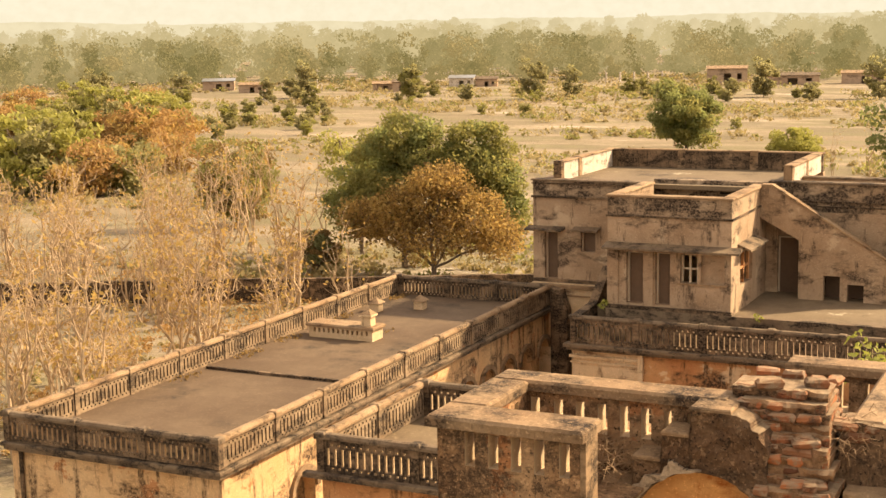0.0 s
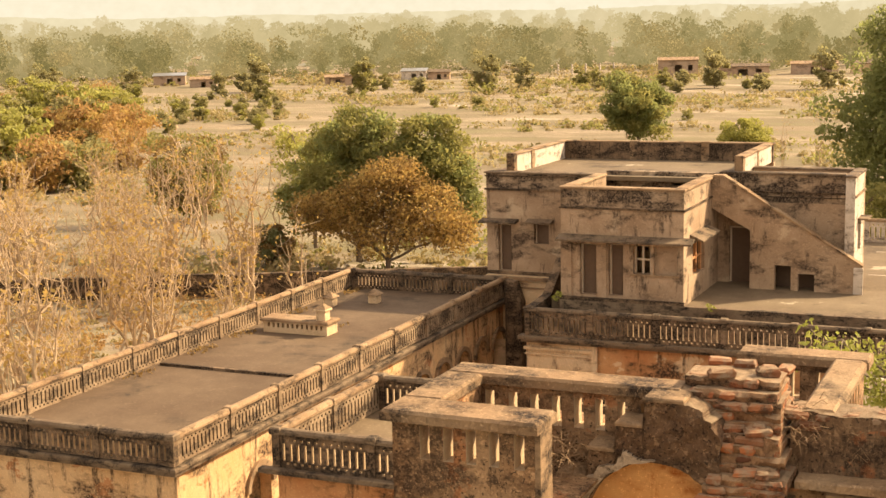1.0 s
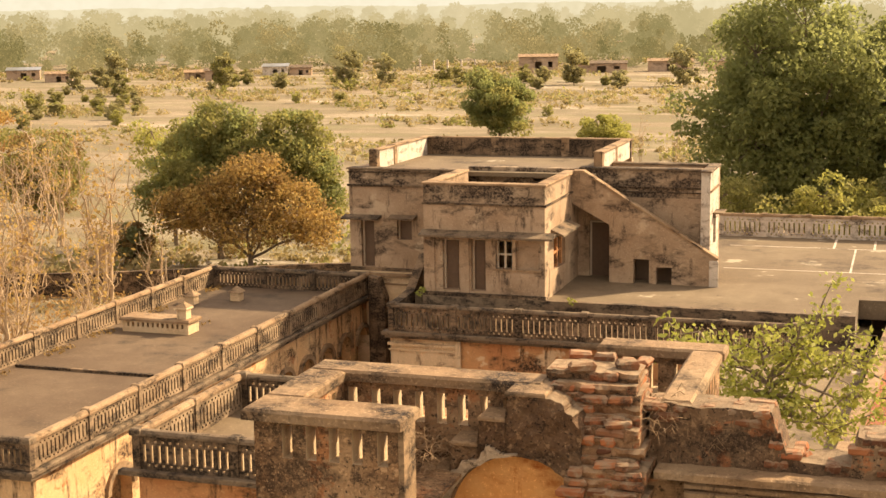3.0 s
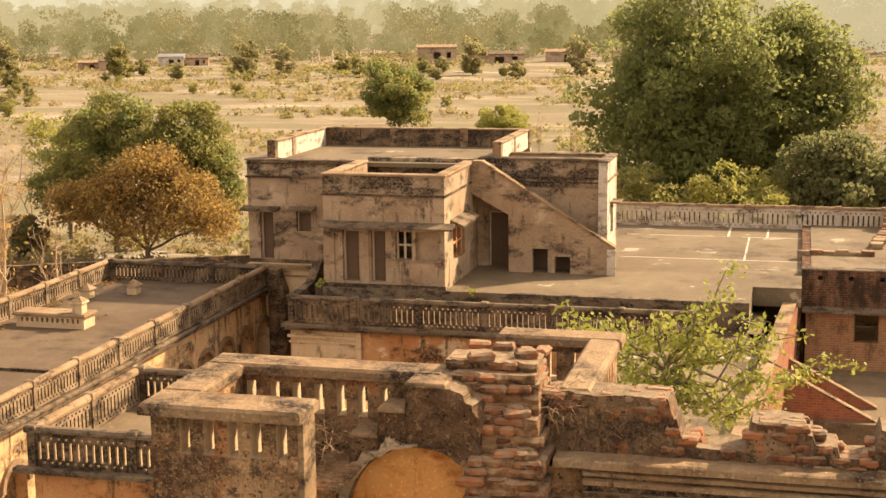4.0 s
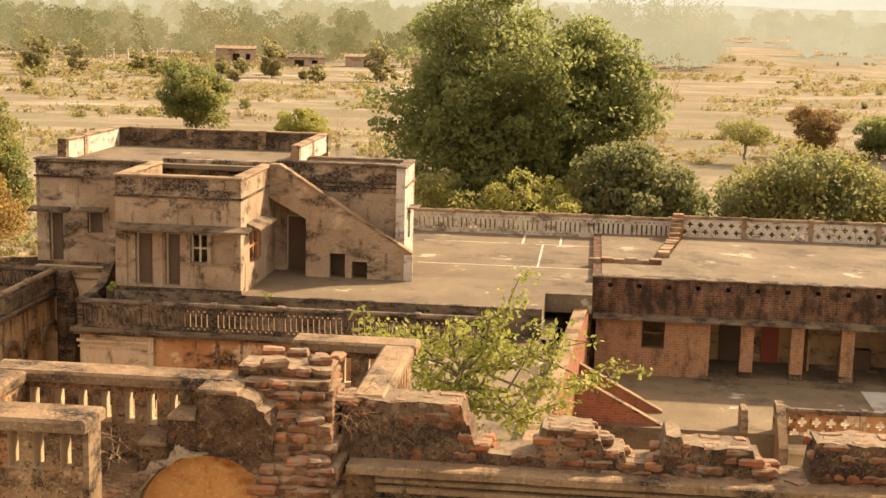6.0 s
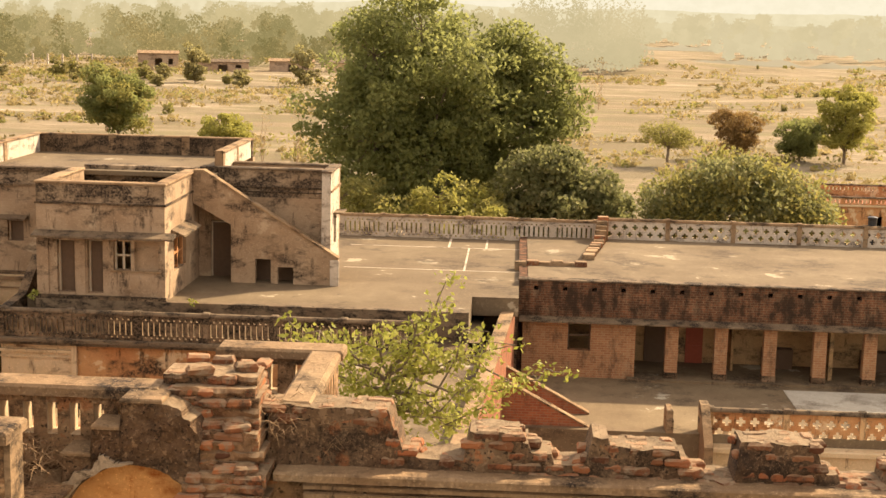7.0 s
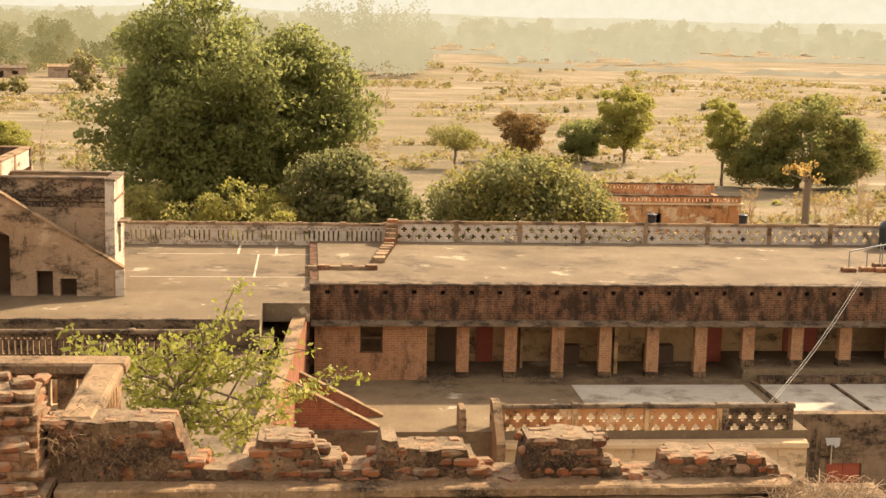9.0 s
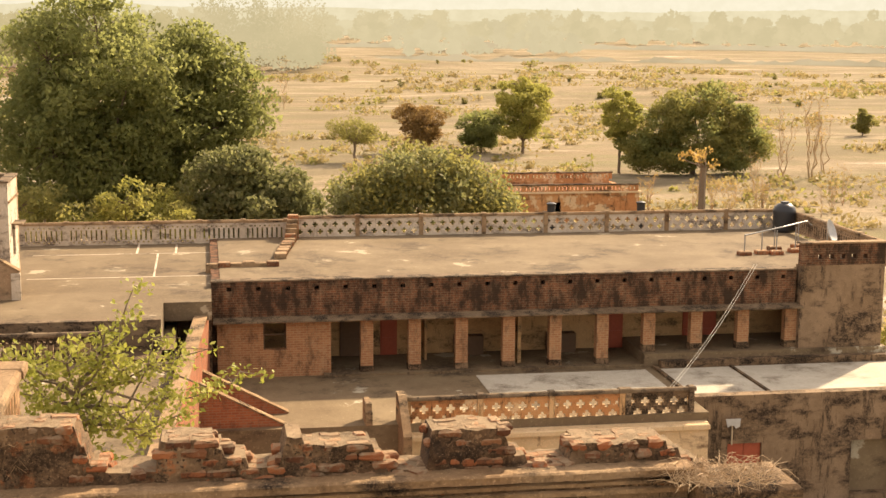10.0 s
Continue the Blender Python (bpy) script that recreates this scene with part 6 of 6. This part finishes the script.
far_woods("faint clump of trees with painted haze glow", 7.5, 15, 700, 850, 34, 15, painted_haze_mat("haze_e", (0.3, 0.262, 0.16), (0.33, 0.29, 0.18), 1.0), 75, 1.0)
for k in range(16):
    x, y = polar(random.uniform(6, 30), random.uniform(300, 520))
    grow(hazed_kinds, random.choice((0, 3)), x, y, random.uniform(0.2, 0.45))

for group in (kinds, hazed_kinds):
    for i, src in enumerate(group):
        if src.name not in placed:
            x, y = polar(-35 + 4 * i, 350 + 9 * i)
            grow(group, i, x, y, 0.85)

# scrub and tufts
rng = np.random.default_rng(55)
scrub, green = Shape(), Shape()
for k in range(12000):
    az, d = rng.uniform(-47, 30), 75 + 460 * rng.uniform() ** 1.2
    x, y = polar(az, d)
    if -35 < x < 36 and y < 78:
        continue
    if noise.noise((x * 0.02, y * 0.035, 2.0)) + 0.35 * noise.noise((x * 0.09, y * 0.12, 5.0)) < (0.02 if az < -5 else 0.07):
        continue
    h = rng.uniform(0.2, 0.75) * (1 + d / 350) * (1.5 if rng.uniform() < 0.12 else 1)
    leaves(green if rng.uniform() < 0.3 else scrub, (x, y, at(x, y) + h * 0.5), (h * 1.6, h * 1.2, h * 0.7), 20, 0.17 + d * 0.0007, rng)
for k in range(500):
    x, y = rng.uniform(-84, -33), rng.uniform(46, 100)
    h = rng.uniform(0.2, 0.6)
    leaves(scrub, (x, y, h * 0.4), (h * 1.6, h * 1.6, h * 0.7), 30, 0.13, rng)
under_leaf = Shape()
for k in range(1700):
    x, y = rng.uniform(-92, -31), rng.uniform(44, 92)
    if x > -35 and y < 56:
        continue
    h = rng.uniform(0.15, 0.7) * (1.6 if noise.noise((x * 0.1, y * 0.1, 1)) > 0.1 else 0.8)
    leaves(under_leaf, (x, y, h * 0.45), (h * 1.7, h * 1.7, h * 0.6), 22, 0.12, rng)
tagged(part("undergrowth", under_leaf, M["leaf_rust"]), "brown withered undergrowth between the dry saplings", "undergrowth", "", "stuff")
tagged(part("scrub", scrub, M["scrub"]), "dry brown scrub scattered over the fields", "scrub", "", "stuff")
tagged(part("scrub", green, M["leaf_olive"]), "low olive bushes scattered over the fields", "scrub", "", "stuff")

# withered leaves blown against the parapets, weeds in the joints
litter = Shape()
for x, y, n in ((-27.5, 52.3, 90), (-27.55, 47.7, 60), (-27.5, 43.6, 50), (-27.5, 40.9, 60), (-27.55, 37.3, 40), (-24.7, 45.8, 30), (-21.3, 50.0, 40)):
    leaves(litter, (x, y, WR + 0.03), (0.35, 0.9, 0.03), n, 0.07, rng)
tagged(part("leaf_litter", litter, M["leaf_brown"]), "withered reddish leaves on the roof", "leaf litter", "", "stuff")
for x, y, z, n, s in ((-17.1, 48.9, T, 60, 0.25), (-11.3, 48.75, T, 40, 0.18), (-0.2, 40.0, 7.6, 90, 0.35), (-1.5, 37.0, 7.3, 70, 0.3)):
    w = thing("weed", (x, y, z), "small green weed growing from the masonry", "weed", "weeds")
    sh = Shape()
    leaves(sh, (x, y, z + s * 0.7), (s, s, s * 0.8), n, 0.06, rng)
    limb(sh, (x, y, z - 0.05), (x, y, z + s), 0.012, 0.005, rng, 0.05, 3, 4)
    under(w, "foliage", sh, M["leaf_fresh"])
put(make_tree("shrub", "light green bush beside the brick range", 6.5, 6.0, 61, "leaf_lime", 70, 130, 0.13, 0.05, 0.12, second="leaf_olive"), 33.5, 60.0)
for k, (x, y) in enumerate(((46, 128), (49, 131), (52, 127), (55, 133), (58, 126), (61, 130), (42, 130), (64, 134), (68, 128), (50, 138), (57, 140), (47, 121))):
    copy_thing(dry[k % 5], pose(x, y, 0, 0, 0, 47 * k) @ Matrix.Scale(0.42 + 0.05 * (k % 4), 4))

# dry twigs and straw on the ruin
def twigs(name, label, x0, x1, y0, y1, z, count, reach, seed, lift=0.12, mat="straw"):
    r = np.random.default_rng(seed)
    s = Shape()
    for k in range(count):
        p = Vector((r.uniform(x0, x1), r.uniform(y0, y1), z + r.uniform(0.0, lift)))
        a = r.uniform(0, 2 * math.pi)
        q = p + Vector((math.cos(a), math.sin(a), r.uniform(-0.3, 0.5))) * reach * r.uniform(0.4, 1)
        q.z = max(q.z, z - 0.02)
        m = p.lerp(q, 0.5) + Vector((0, 0, r.uniform(0, 0.1)))
        s.tube([p, m, q], [0.0035, 0.003, 0.0015], 3)
    tagged(part(name, s, M[mat]), label, "twigs", "", "stuff")


twigs("dry_twigs", "tangle of dry twigs behind the parapet", -4.2, -3.78, 11.0, 11.65, 14.54, 190, 0.34, 3, 0.3)
twigs("dry_twigs", "straw and dry roots on the broken wall end", 4.05, 5.0, 11.3, 11.8, 14.53, 330, 0.3, 4, 0.05, "stem")
twigs("dry_twigs", "dry roots hanging on the broken brickwork", -1.75, -1.3, 11.72, 12.0, 14.72, 26, 0.22, 6, 0.35)
twigs("dry_twigs", "dry grass between the pier and the parapet", -2.0, -1.8, 11.3, 12.2, 14.9, 50, 0.25, 7, 0.3)
slab = tagged(part("broken_slab", Shape().slab(4.31, 11.3, 14.1, 5.2, 12.0, 14.52, 0.04), M["coping"]), "broken pale slab at the end of the ruined wall", "slab")

# ---------------- boundary wall, out-building, village ----------------
bw = thing("boundary_wall", (-58, 80, 0), "long dark low boundary wall across the field", "wall")
a, b = Vector((-84.0, 66.0)), Vector((-30.0, 92.5))
d = (b - a).normalized()
nrm = Vector((-d.y, d.x)) * 0.2
for i in range(14):
    p, q = a.lerp(b, i / 14), a.lerp(b, (i + 1) / 14)
    h = 1.6 + 0.12 * noise.noise((i * 0.9, 2, 2))
    v = [(*(p - nrm), -0.1), (*(q - nrm), -0.1), (*(q + nrm), -0.1), (*(p + nrm), -0.1), (*(p - nrm), h), (*(q - nrm), h), (*(q + nrm), h), (*(p + nrm), h)]
    under(bw, "wall_section", Shape().add(v, [(0, 1, 5, 4), (1, 2, 6, 5), (2, 3, 7, 6), (3, 0, 4, 7), (4, 5, 6, 7)]), M["dark"])

ob = thing("out_building", (32, 126, 0), "ruined red-ochre out-building with low balustrade", "building")
under(ob, "wall", holed(Shape(), (25.5, 39.0), (0, 3.0), [(31.0, 31.7, 1.0, 2.2)], 123, 123.4), M["redochre"])
under(ob, "wall", Shape().box(38.6, 123.41, 0, 39.0, 132, 3.0), M["redochre"])
under(ob, "wall", Shape().box(25.5, 123.41, 0, 25.9, 132, 3.0).box(25.9, 131.6, 0, 38.6, 132, 3.3), M["redochre"])
under(ob, "roof", Shape().box(25.9, 123.41, 2.7, 38.6, 131.6, 2.9), M["redbrick"])
under(ob, "cornice", Shape().slab(25.3, 122.8, 3.001, 39.2, 123.5, 3.15, 0.03), M["cream"])
parapet("roof_balustrade", "short reddish balustrade of the out-building", (25.6, 123.1, 3.16), "x", 13.2, 5, 0.7, mat="redochre", coping="darkcoping", pitch=0.35)
parapet("roof_balustrade", "short reddish balustrade of the out-building", (25.6, 131.7, 3.3), "x", 13.2, 5, 0.7, mat="redochre", coping="darkcoping", pitch=0.35)


def hut(x, y, w, dpt, h, wall, roof, label, turn=0.0):
    z = at(x, y)
    t = thing("village_house", (x, y, z), label, "house", "village houses")
    t.rotation_euler = (0, 0, radians(turn))
    part("wall", holed(Shape(), (-w / 2, w / 2), (-0.5, h), [(-w * 0.08, w * 0.1, 0, h * 0.7), (w * 0.25, w * 0.36, h * 0.35, h * 0.7)], -dpt / 2, -dpt / 2 + 0.25), M[wall], t)
    part("wall", Shape().box(-w / 2, -dpt / 2 + 0.26, -0.5, -w / 2 + 0.25, dpt / 2, h).box(w / 2 - 0.25, -dpt / 2 + 0.26, -0.5, w / 2, dpt / 2, h).box(-w / 2 + 0.26, dpt / 2 - 0.25, -0.5, w / 2 - 0.26, dpt / 2, h), M[wall], t)
    part("roof", Shape().prism([(-dpt / 2 - 0.4, h - 0.1), (dpt / 2 + 0.4, h + 0.6), (dpt / 2 + 0.4, h + 0.75), (-dpt / 2 - 0.4, h + 0.05)], -w / 2 - 0.3, w / 2 + 0.3, "x"), M[roof], t)


hut(-194, 417, 8, 6, 3.0, "white", "steel", "small white house with tin roof", 20)
hut(-187, 421, 7, 5, 2.6, "mudwall", "darkcoping", "low brick hut beside the white house", 20)
hut(-199.7, 385, 5, 4, 3.0, "mudwall", "darkcoping", "low earth-coloured village hut", 25)
hut(-207, 389, 8, 4, 2.2, "grey", "coping", "low grey hut wall", 25)
hut(-110, 428, 12, 6, 5.0, "mudwall", "coping", "unroofed red brick house shell", 14)
hut(-92, 436, 16, 5, 2.8, "mudwall", "darkcoping", "long brick yard building", 12)
hut(-72, 446, 14, 5, 3.2, "mudwall", "coping", "low brick house at the village edge", 10)
hut(-55, 452, 14, 5, 3.0, "cream", "darkcoping", "pale low house at the village edge", 8)
hut(-263.5, 381, 10, 5, 3.0, "mudwall", "steel", "small reddish hut under the trees", 30)
hut(-245, 372, 8, 4, 2.4, "mudwall", "coping", "small clay hut under the trees", 30)
hut(-258, 714, 44, 6, 5, "cream", "coping", "long pale shed far off", 20)
hut(-150, 700, 30, 6, 4, "cream", "coping", "long pale shed far off", 10)
for k in range(5):
    x, y = -155 + 4.4 * k, 446 + 1.2 * k
    p = thing("pillar", (x, y, at(x, y)), "pale free-standing concrete pillar", "pillar", "pillars")
    part("shaft", Shape().box(-0.25, -0.25, -0.3, 0.25, 0.25, 3.4), M["white"], p)
pole = thing("power_pole", (-228, 383, at(-228, 383)), "tall thin pale power pole", "pole")
part("shaft", Shape().tube([(0, 0, -0.5), (0, 0, 6.8)], [0.2, 0.14], 8), M["white"], pole)
part("cross_arm", Shape().box(-0.7, -0.06, 6.2, 0.7, 0.06, 6.35), M["white"], pole)
# dead trunk with a few shoots beyond the range
tr = thing("pollarded_trunk", (44.9, 123, 0), "pollarded trunk with sparse new leaves", "tree")
rng = np.random.default_rng(4)
wood, crown = Shape(), Shape()
limb(wood, (44.9, 123, -0.2), (45.0, 123, 5.2), 0.36, 0.3, rng, 0.01)
for k in range(7):
    e = (45 + rng.normal() * 1.3, 123 + rng.normal() * 1.0, 5.5 + rng.uniform(0, 1.2))
    limb(wood, (45, 123, 5.0), e, 0.1, 0.03, rng, 0.1, 4, 5)
    leaves(crown, e, (0.6, 0.6, 0.5), 30, 0.17, rng)
under(tr, "trunk", wood, M["bark"])
under(tr, "crown", crown, M["leaf_gold"])
